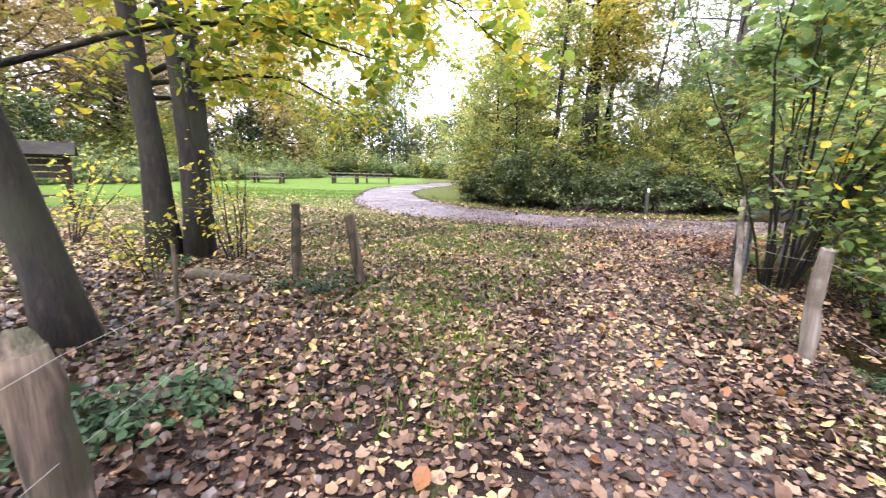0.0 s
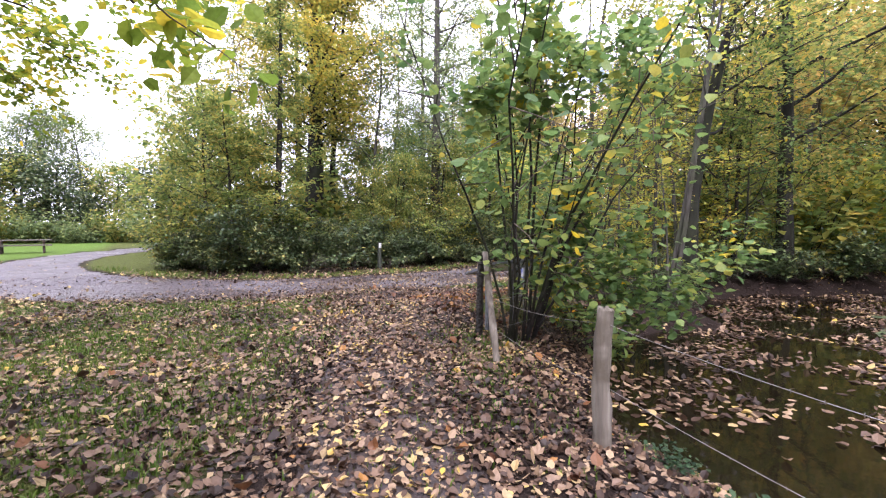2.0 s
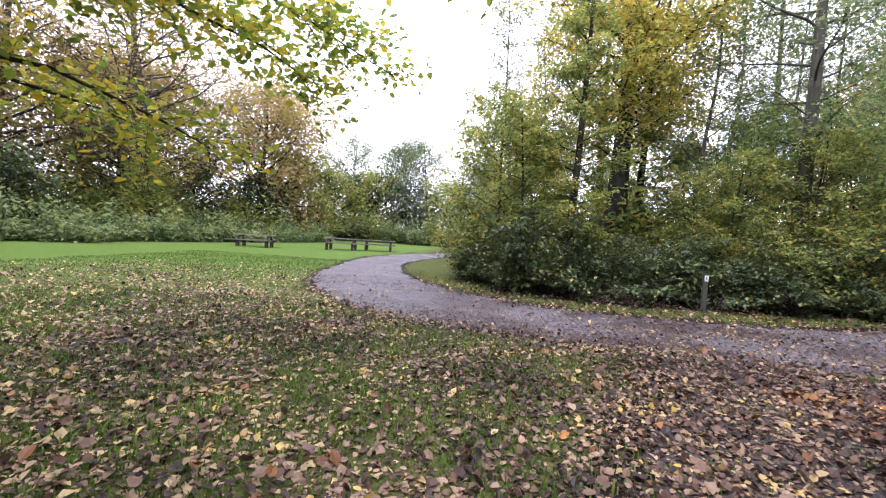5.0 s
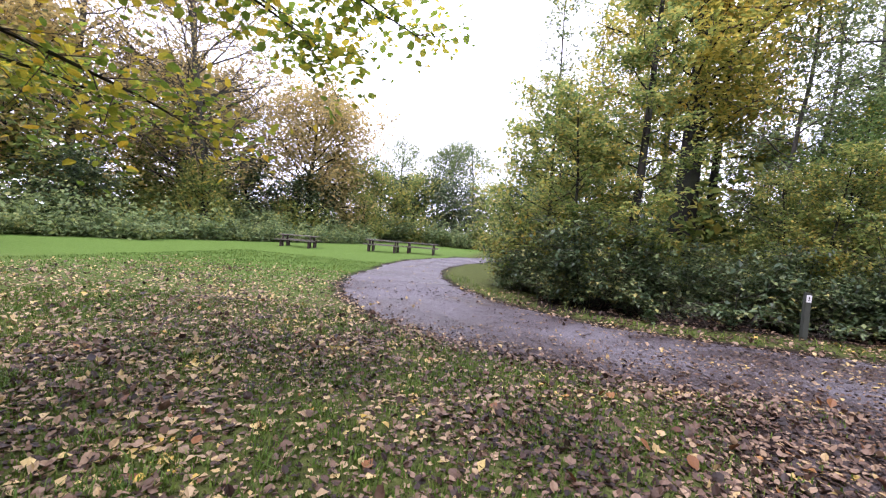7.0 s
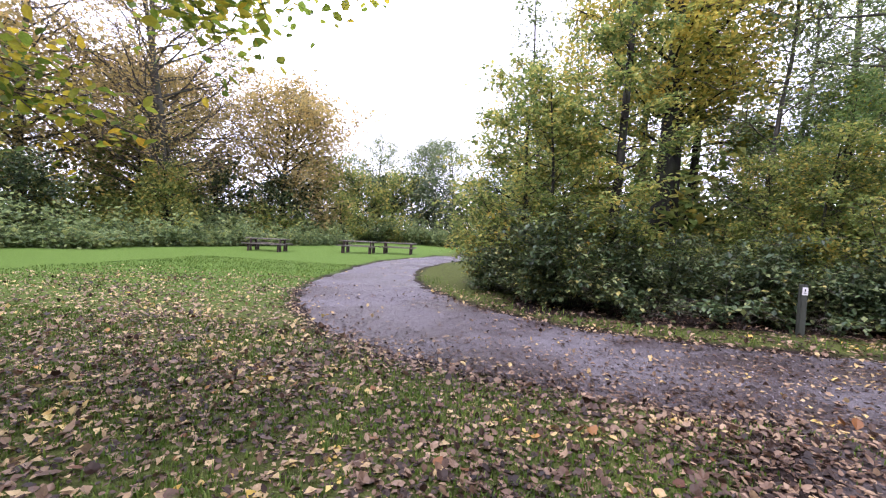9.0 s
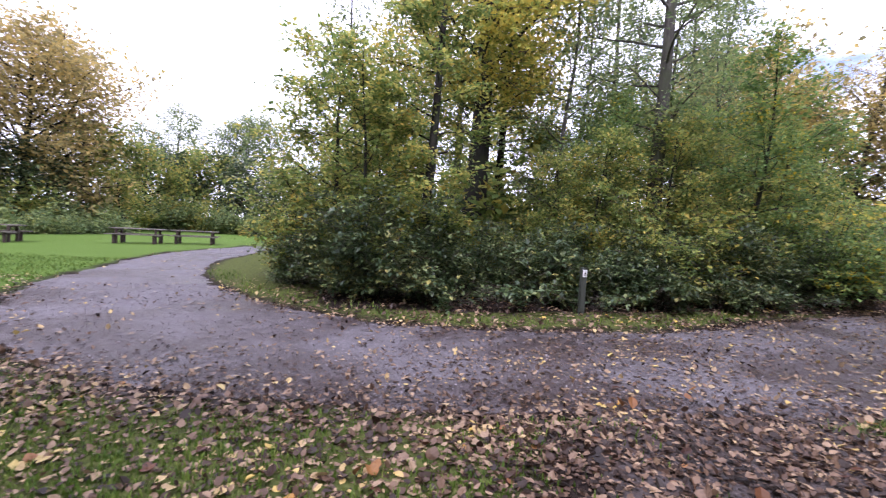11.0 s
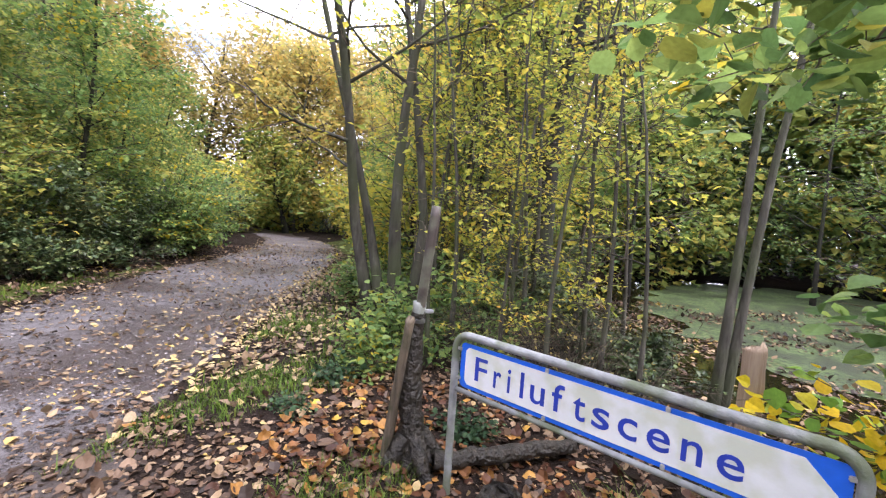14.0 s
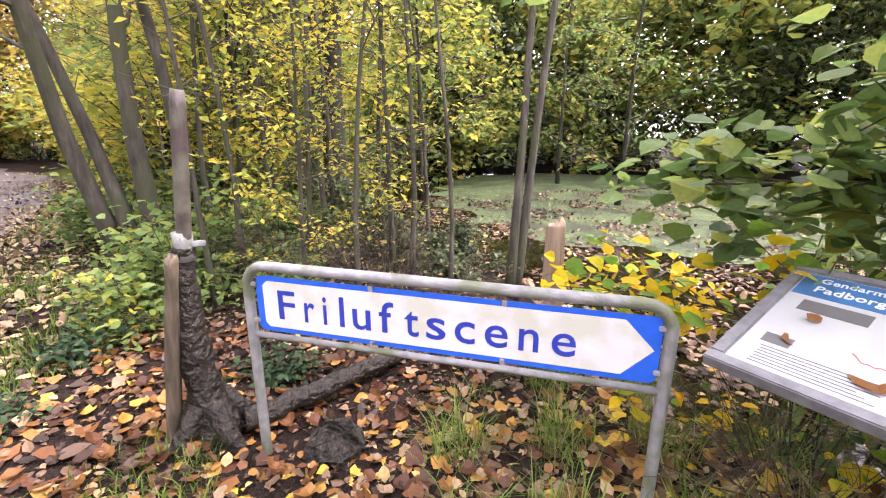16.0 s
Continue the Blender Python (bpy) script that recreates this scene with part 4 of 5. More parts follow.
slim = tree("slim_alder", "slender alder with feathery grey-green leaves", at(9.4, 20.5), r, 13, 0.1, 0.1, 2.0, 42, 6200, 0.12, BARK_GREY, LEAF_GREY, (0.0, 0.0), "column", 0.22, 8, wander=0.03, layer=0.6)
for x, y, a, s in ((15.5, 22, 200, 1.0), (12.8, 25, 10, 1.15), (7.8, 25, 310, 1.1), (18, 22, 90, 0.9), (3.0, 25, 190, 1.0), (20.5, 25, 250, 1.2), (16.5, 27, 330, 1.2), (5.2, 29, 100, 1.1), (23.5, 27, 40, 1.2)):
    copy_thing(slim, at(x, y, a, s))
for x, y, a, s in ((17.5, 29, 40, 1.0), (9.0, 31, 190, 1.0), (25, 31, 100, 1.05)):
    copy_thing(tall, at(x, y, a, s))

for x, y, a, s in ((9.2, 17.9, 60, 0.8), (11.4, 17.7, 150, 0.95), (13.6, 18.7, 250, 0.95), (8.6, 18.6, 330, 0.7), (15.8, 19.2, 20, 1.05), (18.3, 20.4, 110, 1.1), (21.5, 22.0, 200, 1.2), (4.4, 23.4, 45, 1.0), (10.2, 23.8, 140, 1.05), (3.6, 20.6, 290, 0.95)):
    copy_thing(low_tree, at(x, y, a, s))
for x, y, a, s in ((10.2, 19.4, 60, 0.85), (9.9, 22.4, 190, 0.9), (11.9, 21.6, 120, 1.0), (14.6, 20.4, 300, 1.0), (16.6, 18.6, 20, 0.8), (5.0, 22.8, 230, 0.9), (19.6, 19.8, 80, 0.9)):
    copy_thing(low_green, at(x, y, a, s))

# ---- wood on the pond side ----
r = np.random.default_rng(45)
tree("multi_stem_alder", "grey many-stemmed tree with sparse yellow leaves", at(10.1, 8.75), r, 8.5, 0.09, 0.26, 2.6, 8, 2600, 0.075, BARK_GREY, LEAF_YELLOW, (0.0, 0.0), "round", 0.16, 6, 0, stem_list=((0.0, 0.02, 0, 0), (-0.03, 0.1, -0.05, 0.16), (0.02, 0.2, 0.0, 0.3), (0.04, -0.14, 0.05, -0.1)), split=True, wander=0.06, layer=0.5, leaf_flat=0.8)
sapling = tree("sapling", "thin grey sapling with yellow-green leaves", at(11.5, 7.4), r, 6.5, 0.04, 0.1, 1.5, 20, 1500, 0.085, BARK_GREY, LEAF_YELLOW, (0.02, 0.02), "column", 0.13, 6, wander=0.03, layer=0.4, leaf_flat=0.85, rise=0.3)
sapling2 = tree("sapling", "thin brown sapling with green leaves", at(13.5, 9.0), r, 7.5, 0.05, 0.08, 1.9, 22, 1700, 0.09, BARK_BROWN, LEAF_HAZEL, (-0.03, 0.02), "round", 0.14, 6, wander=0.03, layer=0.4, leaf_flat=0.85, rise=0.3)
for i in range(26):
    x, y = r.uniform(9.5, 24), r.uniform(6.6, 11.2)
    if polygon_distance(np.array([x]), np.array([y]), road_poly)[0] < 0.8 or polygon_distance(np.array([x]), np.array([y]), pond_line)[0] < 0.3:
        continue
    copy_thing(sapling if i % 2 else sapling2, at(x, y, r.uniform(0, 360), r.uniform(0.75, 1.3)))
tree("twin_tree", "slim pale twin stems leaning over the pond bank", at(8.0, 5.52), r, 6.5, 0.042, 0.5, 1.6, 6, 800, 0.085, BARK_GREY, LEAF_YELLOW, (0.12, -0.05), "round", 0.2, 4, stem_list=((0.02, -0.06, 0, 0), (-0.02, -0.14, 0.0, -0.06)), wander=0.02, taper=0.6, split=True)
for x, y, a, s in ((8.65, 6.5, 20, 0.7), (9.5, 7.0, 260, 0.8), (8.3, 7.4, 60, 0.55)):
    copy_thing(sapling, at(x, y, a, s))
bare = tree("bare_sapling", "thin grey stem almost bare of leaves", at(8.2, 6.47), r, 5.5, 0.026, 0.25, 1.0, 12, 160, 0.085, BARK_GREY, LEAF_YELLOW, (0.03, -0.03), "column", 0.1, 5, wander=0.05, group="bare saplings")
for x, y, a, s in ((7.7, 6.3, 40, 0.8), (8.9, 6.0, 100, 0.9), (9.3, 6.4, 200, 1.1), (8.0, 7.0, 260, 0.9), (8.7, 7.3, 310, 1.0), (9.9, 6.9, 20, 1.2), (10.6, 7.5, 150, 1.2), (9.1, 7.9, 80, 1.1), (10.3, 8.2, 230, 1.2), (8.45, 8.1, 170, 0.9), (11.5, 7.9, 300, 1.3), (12.4, 7.4, 60, 1.3)):
    copy_thing(bare, at(x, y, a, s))
tree("dark_alder", "straight dark trunk standing at the pond edge", at(11.02, 6.62), r, 13, 0.16, 0.3, 2.8, 26, 9000, 0.11, BARK_DARK, LEAF_MIXED, (0, 0), "column", 0.25, 5)
tree("dark_alder", "thick dark trunk among the pond-side trees", at(15.5, 6.2), r, 15, 0.2, 0.2, 3.4, 34, 13000, 0.12, BARK_DARK, LEAF_MIXED, (0, 0), "column", 0.3, 5)
under = shrub("undergrowth", "yellow-green brambles and seedlings under the trees", at(8.9, 8.2), r, 0.9, 0.9, 24, 900, 0.075, LEAF_HAZEL, 1, 0.08, "undergrowth", (), 0.006, 5)
for x, y, a, s in ((8.3, 8.5, 20, 0.8), (9.8, 8.3, 80, 1.1), (10.8, 8.6, 140, 1.2), (8.5, 7.6, 200, 0.7), (9.5, 7.5, 290, 1.1), (11.6, 9.4, 30, 1.2), (12.6, 8.4, 60, 1.4), (10.4, 7.2, 10, 1.2), (14.5, 9.5, 100, 1.5)):
    copy_thing(under, at(x, y, a, s))
for x, y, a, s in ((14.6, 7.6, 140, 1.6), (18.5, 7.2, 320, 1.6)):
    copy_thing(sapling2, at(x, y, a, s))
brush = shrub("dead_brush", "tangle of bare brown twigs under the trees", at(8.3, 6.7), r, 1.0, 1.1, 46, 160, 0.05, LEAF_RUST, 0, 0.08, "dead brush", (), 0.006, 7)
for x, y, a, s in ((7.6, 6.6, 40, 0.8), (9.2, 6.8, 160, 1.0), (10.0, 7.6, 250, 1.1), (8.9, 7.4, 330, 0.9), (5.3, 5.9, 10, 0.7), (5.0, 5.2, 120, 0.6)):
    copy_thing(brush, at(x, y, a, s))

for x, y, a, s in ((8.3, 5.85, 10, 0.4), (9.3, 6.0, 100, 0.5), (10.3, 6.75, 200, 0.6), (11.7, 7.2, 300, 0.7), (13.3, 7.0, 60, 0.75), (14.9, 6.1, 150, 0.8), (12.6, 7.9, 20, 0.8), (16.6, 5.3, 250, 0.9)):
    copy_thing(bushes[1], at(x, y, a, s))
# hazels that arch over the fence, the signpost and the board
shrub("fence_hazel", "many-stemmed hazel arching over the fence with green and yellow leaves", at(4.35, 5.55), r, 4.6, 1.9, 18, 5600, 0.09, LEAF_HAZEL, 1, 0.09, "", (
    ((0, 0, 1.6), (1.5, 1.5, 2.25), 0.007, 12), ((0, 0, 1.6), (0.9, 1.7, 2.4), 0.007, 12), ((0, 0, 1.2), (0.9, -0.6, 1.3), 0.012, 16), ((0, 0, 2.2), (-0.5, -0.9, 3.3), 0.01, 16), ((0, 0, 2.4), (0.6, -1.3, 3.4), 0.01, 16), ((0, 0, 0.6), (0.7, -0.3, 0.8), 0.01, 12),
    ((0, 0, 1.2), (1.3, 1.25, 2.05), 0.007, 8), ((0, 0, 0.8), (1.5, 0.35, 1.15), 0.014, 16), ((0, 0, 0.9), (1.35, -0.2, 1.35), 0.014, 14), ((0, 0, 1.6), (2.0, 0.9, 2.3), 0.007, 10),
    ((0, 0, 1.5), (-1.1, -0.6, 2.8), 0.008, 14), ((0, 0, 1.9), (-0.6, -1.4, 2.9), 0.008, 14), ((0, 0, 1.0), (0.4, -0.9, 1.8), 0.014, 10)), 0.02, 6, 0.1, split=True, width=0.47, keep=lambda p: (p[:, 1] < 0.75) | (p[:, 2] > 1.9), toward=(3.6, 6.0))
shrub("yellow_hazel", "low hazel sprays with round bright yellow leaves", at(5.55, 5.35), r, 1.2, 0.8, 7, 420, 0.075, LEAF_SUNNY, 1, 0.05, "", (((0, 0, 0.5), (0.35, 0.75, 1.0), 0.008, 10), ((0, 0, 0.5), (0.75, 0.45, 0.95), 0.008, 10), ((0, 0, 0.6), (-0.15, 0.6, 1.1), 0.008, 8)), 0.009, 4, 0.1, width=0.47)
shrub("pond_hazel", "green hazel hanging over the pond water", at(5.75, 5.35, 0, 1, 0.05), r, 2.6, 1.5, 11, 1700, 0.085, LEAF_HAZEL, 1, 0.08, "", (), 0.008, 6, 0.15, width=0.47, keep=lambda p: (p[:, 1] < 0.7) | (p[:, 2] > 1.9), toward=(3.0, 6.4))
for x, y, a, s in ((13, -1, 50, 1.2), (17, 3.0, 10, 1.3), (18, -3, 200, 1.3)):
    copy_thing(sapling2, at(x, y, a, s, -0.5))

# ---- far trees round the meadow and behind the wood ----
r = np.random.default_rng(57)
far_round = tree("round_oak", "broad autumn tree with a rounded rusty-gold crown", at(-22, 49), r, 15, 0.4, 0.08, 8.5, 50, 24000, 0.34, BARK_DARK, LEAF_RUST, (0, 0), "round", 0.8, 9, layer=0.8)
far_bare = tree("half_bare_tree", "tall thinning tree with purple-brown twigs", at(-25.5, 36), r, 24, 0.42, 0.16, 8.0, 44, 9500, 0.22, BARK_GREY, LEAF_RUST, (0, 0), "round", 0.5, 13)
far_green = tree("field_tree", "leafy green and ochre tree at the meadow edge", at(-13, 62), r, 9, 0.25, 0.05, 4.6, 30, 5200, 0.36, BARK_DARK, LEAF_MIXED, (0, 0), "round", 0.5, 3)
far_dark = tree("field_tree", "dark green bushy tree at the meadow edge", at(-7, 60), r, 7.5, 0.22, 0.03, 4.4, 28, 4800, 0.36, BARK_DARK, LEAF_DARK, (0, 0), "round", 0.5, 3)
far_gold = tree("field_tree", "golden yellow woodland tree", at(28, 10.5), r, 12, 0.2, 0.12, 4.2, 30, 7500, 0.26, BARK_GREY, LEAF_AMBER, (0, 0), "round", 0.5, 6)
far_thin = tree("thin_tree", "distant half-bare tree with an umbrella crown above the hedge", at(-21, 78), r, 17, 0.25, 0.42, 4.6, 34, 6500, 0.26, BARK_GREY, LEAF_GREY, (0, 0), "round", 0.4, 8, rise=0.9)
for k, x, y, a, s in ((far_bare, -23.0, 35.0, 80, 0.85), (far_bare, -31, 31, 200, 0.9), (far_green, -27, 36, 10, 1.0), (far_round, -31, 42, 120, 1.0), (far_green, -19, 54, 60, 1.1), (far_dark, -11, 66, 100, 1.2), (far_green, -3, 62, 200, 0.9), (far_dark, 1.5, 58, 10, 1.0), (far_thin, -10.5, 80, 100, 1.05), (far_thin, -7, 81, 200, 1.0), (far_thin, -13.5, 79, 20, 0.95),
                      (far_green, -30, 24, 10, 1.1), (far_dark, -24, 42, 99, 0.9), (far_green, -33, 15, 200, 1.2), (far_round, -34, 28, 20, 1.0), (far_green, -16, 58, 150, 0.9), (far_dark, -17, 64, 180, 1.1), (far_green, 5, 66, 10, 1.2), (far_thin, -25, 76, 10, 0.8), (far_bare, 35, 28, 160, 0.6), (far_gold, 31, 31, 40, 1.0), (far_gold, 37.5, 26, 130, 1.1),
                      (far_round, 30, 33, 10, 0.95), (far_gold, 22, 7.5, 100, 0.9), (far_gold, 33, 11, 200, 1.1), (far_gold, 26, 5, 20, 1.0), (far_gold, 34, 20.5, 70, 1.1), (far_green, 38, 33, 50, 1.4), (far_round, 40, 22, 90, 0.95), (far_green, 34, 6, 10, 1.4), (far_round, 42, 14, 30, 1.0), (far_green, 27, 2, 200, 1.4), (far_green, 27, -6, 100, 1.5), (far_dark, 24, -12, 160, 1.4), (far_green, 17, -15, 10, 1.4), (far_dark, 10, -17, 80, 1.4), (far_green, 2, -26, 30, 1.3), (far_round, -10, -22, 10, 0.9), (far_gold, 30, -1, 60, 1.3), (far_green, 28, -10, 200, 1.6), (far_green, 20, -18, 70, 1.7), (far_green, -15, -6, 50, 1.3), (far_dark, -17, 2, 90, 1.2), (far_green, -22, 9, 140, 1.3),
                      (far_dark, -20, 46, 30, 0.8), (far_green, -15, 50, 100, 0.55), (far_green, -22, 34, 60, 0.6), (far_dark, -25, 27, 100, 0.6), (far_dark, -5, 57, 10, 0.6), (far_green, 32, 20, 10, 0.7), (far_green, 28.5, 26, 120, 0.6), (far_green, 22, 0, 30, 0.8), (far_dark, 24.5, -3, 10, 0.9), (far_green, 22, -8, 100, 0.9), (far_dark, 15, -14, 10, 0.9), (far_green, 8, -13, 40, 0.8), (far_dark, 16, 30, 20, 0.6), (far_green, 10, 30, 80, 0.5), (far_green, 13, 38, 10, 0.8), (far_dark, 21, 36, 90, 0.9), (far_green, 4, 38, 170, 1.1)):
    copy_thing(k, at(x, y, a, s))
thicket = shrub("thicket", "tall tangled thicket under the trees", at(-27, 31), r, 3.6, 2.9, 22, 3200, 0.28, LEAF_MIXED, 0, 0.3, "thickets", (), 0.03, 5, -0.14)
thicket_grey = shrub("thicket", "grey-green thicket at the wood's edge", at(-20, 58), r, 3.4, 2.9, 22, 3200, 0.28, LEAF_GREY, 0, 0.3, "thickets", (), 0.03, 5, -0.14)
thicket_lime = shrub("thicket", "fresh green thicket on the far pond bank", at(20, 4.4), r, 4.6, 3.0, 22, 3000, 0.2, LEAF_HAZEL, 0, 0.3, "thickets", (), 0.03, 5, -0.12)
thicket_gold = shrub("thicket", "yellow autumn thicket inside the wood", at(19, 9.2), r, 3.8, 2.9, 20, 3000, 0.2, LEAF_YELLOW, 0, 0.3, "thickets", (), 0.03, 5, -0.12)
for k, x, y, a, s in ((thicket, -29, 22, 10, 1.1), (thicket_grey, -26, 26, 60, 1.0), (thicket, -24.5, 34.5, 100, 1.0), (thicket_grey, -22.5, 38.5, 10, 1.1), (thicket, -20, 43.5, 200, 1.1), (thicket_grey, -18.5, 48, 10, 1.1), (thicket, -17, 52.5, 30, 1.0), (thicket_grey, -14, 56, 80, 1.1), (thicket, -11, 57, 120, 1.0), (thicket_grey, -8, 55.5, 10, 0.9), (thicket_grey, -5, 54, 200, 0.9), (thicket, -2, 55, 30, 1.0), (thicket_grey, 1, 52, 300, 1.0), (thicket, -31, 16, 20, 1.2),
                      (thicket, 16.5, 8.6, 20, 1.0), (thicket_gold, 22, 10.0, 100, 1.1), (thicket_gold, 14.2, 8.4, 220, 0.8), (thicket_gold, 20.5, 6.5, 300, 1.1), (thicket_gold, 24.5, 8.5, 70, 1.2), (thicket_gold, 27, 13.2, 10, 1.0), (thicket, 17.5, 6.6, 10, 0.9), (thicket, -27, 40, 70, 1.4), (thicket_grey, -24.5, 45, 10, 1.4), (thicket, -30, 35, 200, 1.4), (thicket_lime, 22.5, 2.6, 40, 1.0), (thicket_lime, 24.5, -1.0, 140, 1.1), (thicket_lime, 25.0, -5.5, 240, 1.1), (thicket_lime, 22.0, -10.5, 10, 1.2), (thicket_lime, 18, -13, 70, 1.2), (thicket_lime, 13, -15.5, 170, 1.2), (thicket_lime, 27.5, -2.5, 20, 1.5), (thicket_lime, 26.5, -8.5, 120, 1.5), (thicket_lime, 20.5, -15, 220, 1.5), (thicket_lime, 30, 4, 300, 1.6), (thicket_lime, 10, -19, 60, 1.5), (thicket, 8, -15, 270, 1.2), (thicket_gold, 29.5, 9, 200, 1.3), (thicket, 30, 3, 100, 1.3), (thicket_gold, 33, 15, 60, 1.2), (thicket_lime, 36.5, 18.2, 40, 0.9), (thicket_lime, 40.5, 20.5, 130, 1.1), (thicket_lime, 43, 24.5, 220, 1.3), (thicket, 39, 24, 310, 0.9),
                      (thicket, 28.5, 22.5, 10, 1.0), (thicket_gold, 31.5, 25.5, 90, 1.1), (thicket, 35, 30.5, 30, 1.3), (thicket_gold, 36.5, 21, 180, 1.2), (thicket, 41, 26, 200, 1.3), (thicket_gold, 39.5, 31, 20, 1.5), (thicket_gold, 43, 29, 100, 1.6), (thicket_grey, 9.0, 22.5, 30, 0.85), (thicket, 11.2, 23.5, 140, 0.9), (thicket_grey, 14, 23.6, 240, 0.9), (thicket, 7.2, 23.4, 10, 1.2), (thicket_grey, 10.2, 24.5, 75, 1.3), (thicket, 20.5, 23.5, 75, 1.2), (thicket_gold, 24.5, 22.5, 15, 1.2), (thicket, 16.8, 21.2, 10, 0.8), (thicket_grey, 12, 27, 10, 1.0), (thicket_grey, 16, 25, 100, 1.0), (thicket_grey, 20, 27.5, 200, 1.1), (thicket_grey, 7, 27.5, 50, 1.0), (thicket, 24, 29, 10, 1.1), (thicket_grey, 3, 28.5, 260, 1.0)):
    copy_thing(k, at(x, y, a, s))
copy_thing(brush, at(19.9, 13.1, 30, 0.42))
hedge = shrub("bramble_hedge", "grey-green bramble hedge along the lawn", at(-19, 24), r, 1.5, 1.9, 26, 2600, 0.2, LEAF_GREY, 0, 0.2, "lawn hedge", (), 0.012, 6, -0.14)
for i in range(15):
    u = i / 14
    copy_thing(hedge, at(-23 + 9.5 * u, 16 + 28 * u, 67 * i, 0.85 + 0.3 * r.uniform()))

# ---- fence ----
def wooden_post(name, m, radius, tall_, material, label, seed, sides=16, category="fence post", jag=0.012):
    """A round post with lumps, a worn rounded top and some splinters."""
    q = np.random.default_rng(seed)
    n = 16
    z = np.concatenate([np.linspace(-0.25, tall_ - 0.02, n - 2), [tall_ - 0.006, tall_]])
    wob = np.cumsum(q.normal(size=(n, 2)) * radius * 0.05, axis=0)
    pts = np.stack([wob[:, 0], wob[:, 1], z], 1)
    rad = radius * (1.1 - 0.16 * np.linspace(0, 1, n))
    rad[-1] *= 0.8
    v, f = tubes([(pts, rad)], sides)
    mid = np.repeat(pts, sides, axis=0)
    lump = np.array([noise.noise(Vector((p[0] * 22 + seed, p[1] * 22, p[2] * 4))) for p in v])
    v = v + (v - mid) * (0.28 * lump)[:, None]
    v[-sides:, 2] += q.uniform(-1, 0.4, sides) * jag
    return placed(tagged(obj(name, mesh_from(name, v, f, True), material), label, category, "fence posts"), m)


def placed(ob, m):
    ob.matrix_basis = m
    return ob


wooden_post("fence_post", pose(-1.42, 1.42, 0.06, 2, -4, 0), 0.09, 0.79, WOOD_OLD, "thick weathered round fence post with wire", 1)
wooden_post("fence_post", pose(-1.8, 5.1, 0.08, 0, 1, 0), 0.055, 0.95, WOOD_OLD, "grey weathered fence post at the path", 2, jag=0.03)
wooden_post("fence_post", pose(-0.96, 4.93, 0.08, 3, -9, 0), 0.06, 0.86, WOOD_OLD, "dark leaning fence post at the path", 3, jag=0.03)
wooden_post("fence_post", pose(2.96, 3.24, 0.06, 0, 1, 20), 0.056, 0.9, WOOD_GREY, "split grey-brown fence post by the pond", 4, jag=0.06)
crook_u = np.linspace(0, 1, 12)
crook = np.stack([np.interp(crook_u, [0, 0.45, 0.75, 1], [3.48, 3.5, 3.6, 3.68]), np.interp(crook_u, [0, 0.45, 0.75, 1], [4.82, 4.95, 5.15, 5.3]), np.linspace(-0.15, 1.2, 12)], 1)
v, f = tubes([(crook, 0.045 - 0.012 * crook_u + 0.005 * np.sin(crook_u * 19))], 8)
tagged(obj("fence_post", mesh_from("fence_post", v, f, True), WOOD_GREY), "crooked fence post with bleached bark", "fence post", "fence posts")
wooden_post("fence_post", pose(4.12, 5.93, 0.06, 0, 2, 0), 0.046, 0.98, MUD_BARK, "mossy fence post beside a crooked one", 6)
wooden_post("fence_post", pose(2.35, 0.2, 0.06, 0, 3, 20), 0.062, 0.9, WOOD_GREY, "pale weathered fence post by the pond", 7)


def wire(points, label="slack rusty fence wire"):
    paths = []
    for a, b in zip(points[:-1], points[1:]):
        a, b = np.array(a, float), np.array(b, float)
        u = np.linspace(0, 1, 14)[:, None]
        paths.append((a + (b - a) * u - np.array([0, 0, 1.0]) * (4 * u * (1 - u) * 0.025 * np.linalg.norm(b - a)), 0.0017))
        for q in np.arange(0.08, 0.95, 0.12 / max(0.3, np.linalg.norm(b - a))):
            c = a + (b - a) * q - np.array([0, 0, 1.0]) * (4 * q * (1 - q) * 0.025 * np.linalg.norm(b - a))
            paths.append((np.array([c + (-0.012, 0, 0.012), c + (0.012, 0.004, -0.012)]), 0.0016))
    v, f = tubes(paths, 4)
    tagged(obj("fence_wire", mesh_from("fence_wire", v, f), WIRE), label, "wire", "fence wires")


wire([(-1.42, -2.0, 0.82), (-1.36, 1.42, 0.8), (-1.78, 5.1, 0.85)])
wire([(-1.42, -2.0, 0.45), (-1.36, 1.42, 0.42), (-1.78, 5.1, 0.45)])
wire([(2.35, 0.2, 0.86), (2.96, 3.23, 0.86), (3.44, 4.85, 0.75), (6.5, 6.18, 0.75)])
wire([(2.35, 0.2, 0.42), (2.96, 3.23, 0.45), (3.44, 4.85, 0.45), (6.5, 6.18, 0.4)])

# ---- the direction sign ----
SL, SR = Vector((6.555, 7.79, 0.05)), Vector((5.511, 6.49, 0.05))


def text_mesh(words, size, extrude=0.001, spacing=1.0, bold=0.0):
    cu = bpy.data.curves.new("text", "FONT")
    cu.body, cu.size, cu.extrude, cu.space_character, cu.offset = words, size, extrude, spacing, bold
    cu.resolution_u = 4
    ob = bpy.data.objects.new("text", cu)
    scene.collection.objects.link(ob)
    bpy.context.view_layer.update()
    me = bpy.data.meshes.new_from_object(ob.evaluated_get(bpy.context.evaluated_depsgraph_get()))
    bpy.data.objects.remove(ob)
    return me


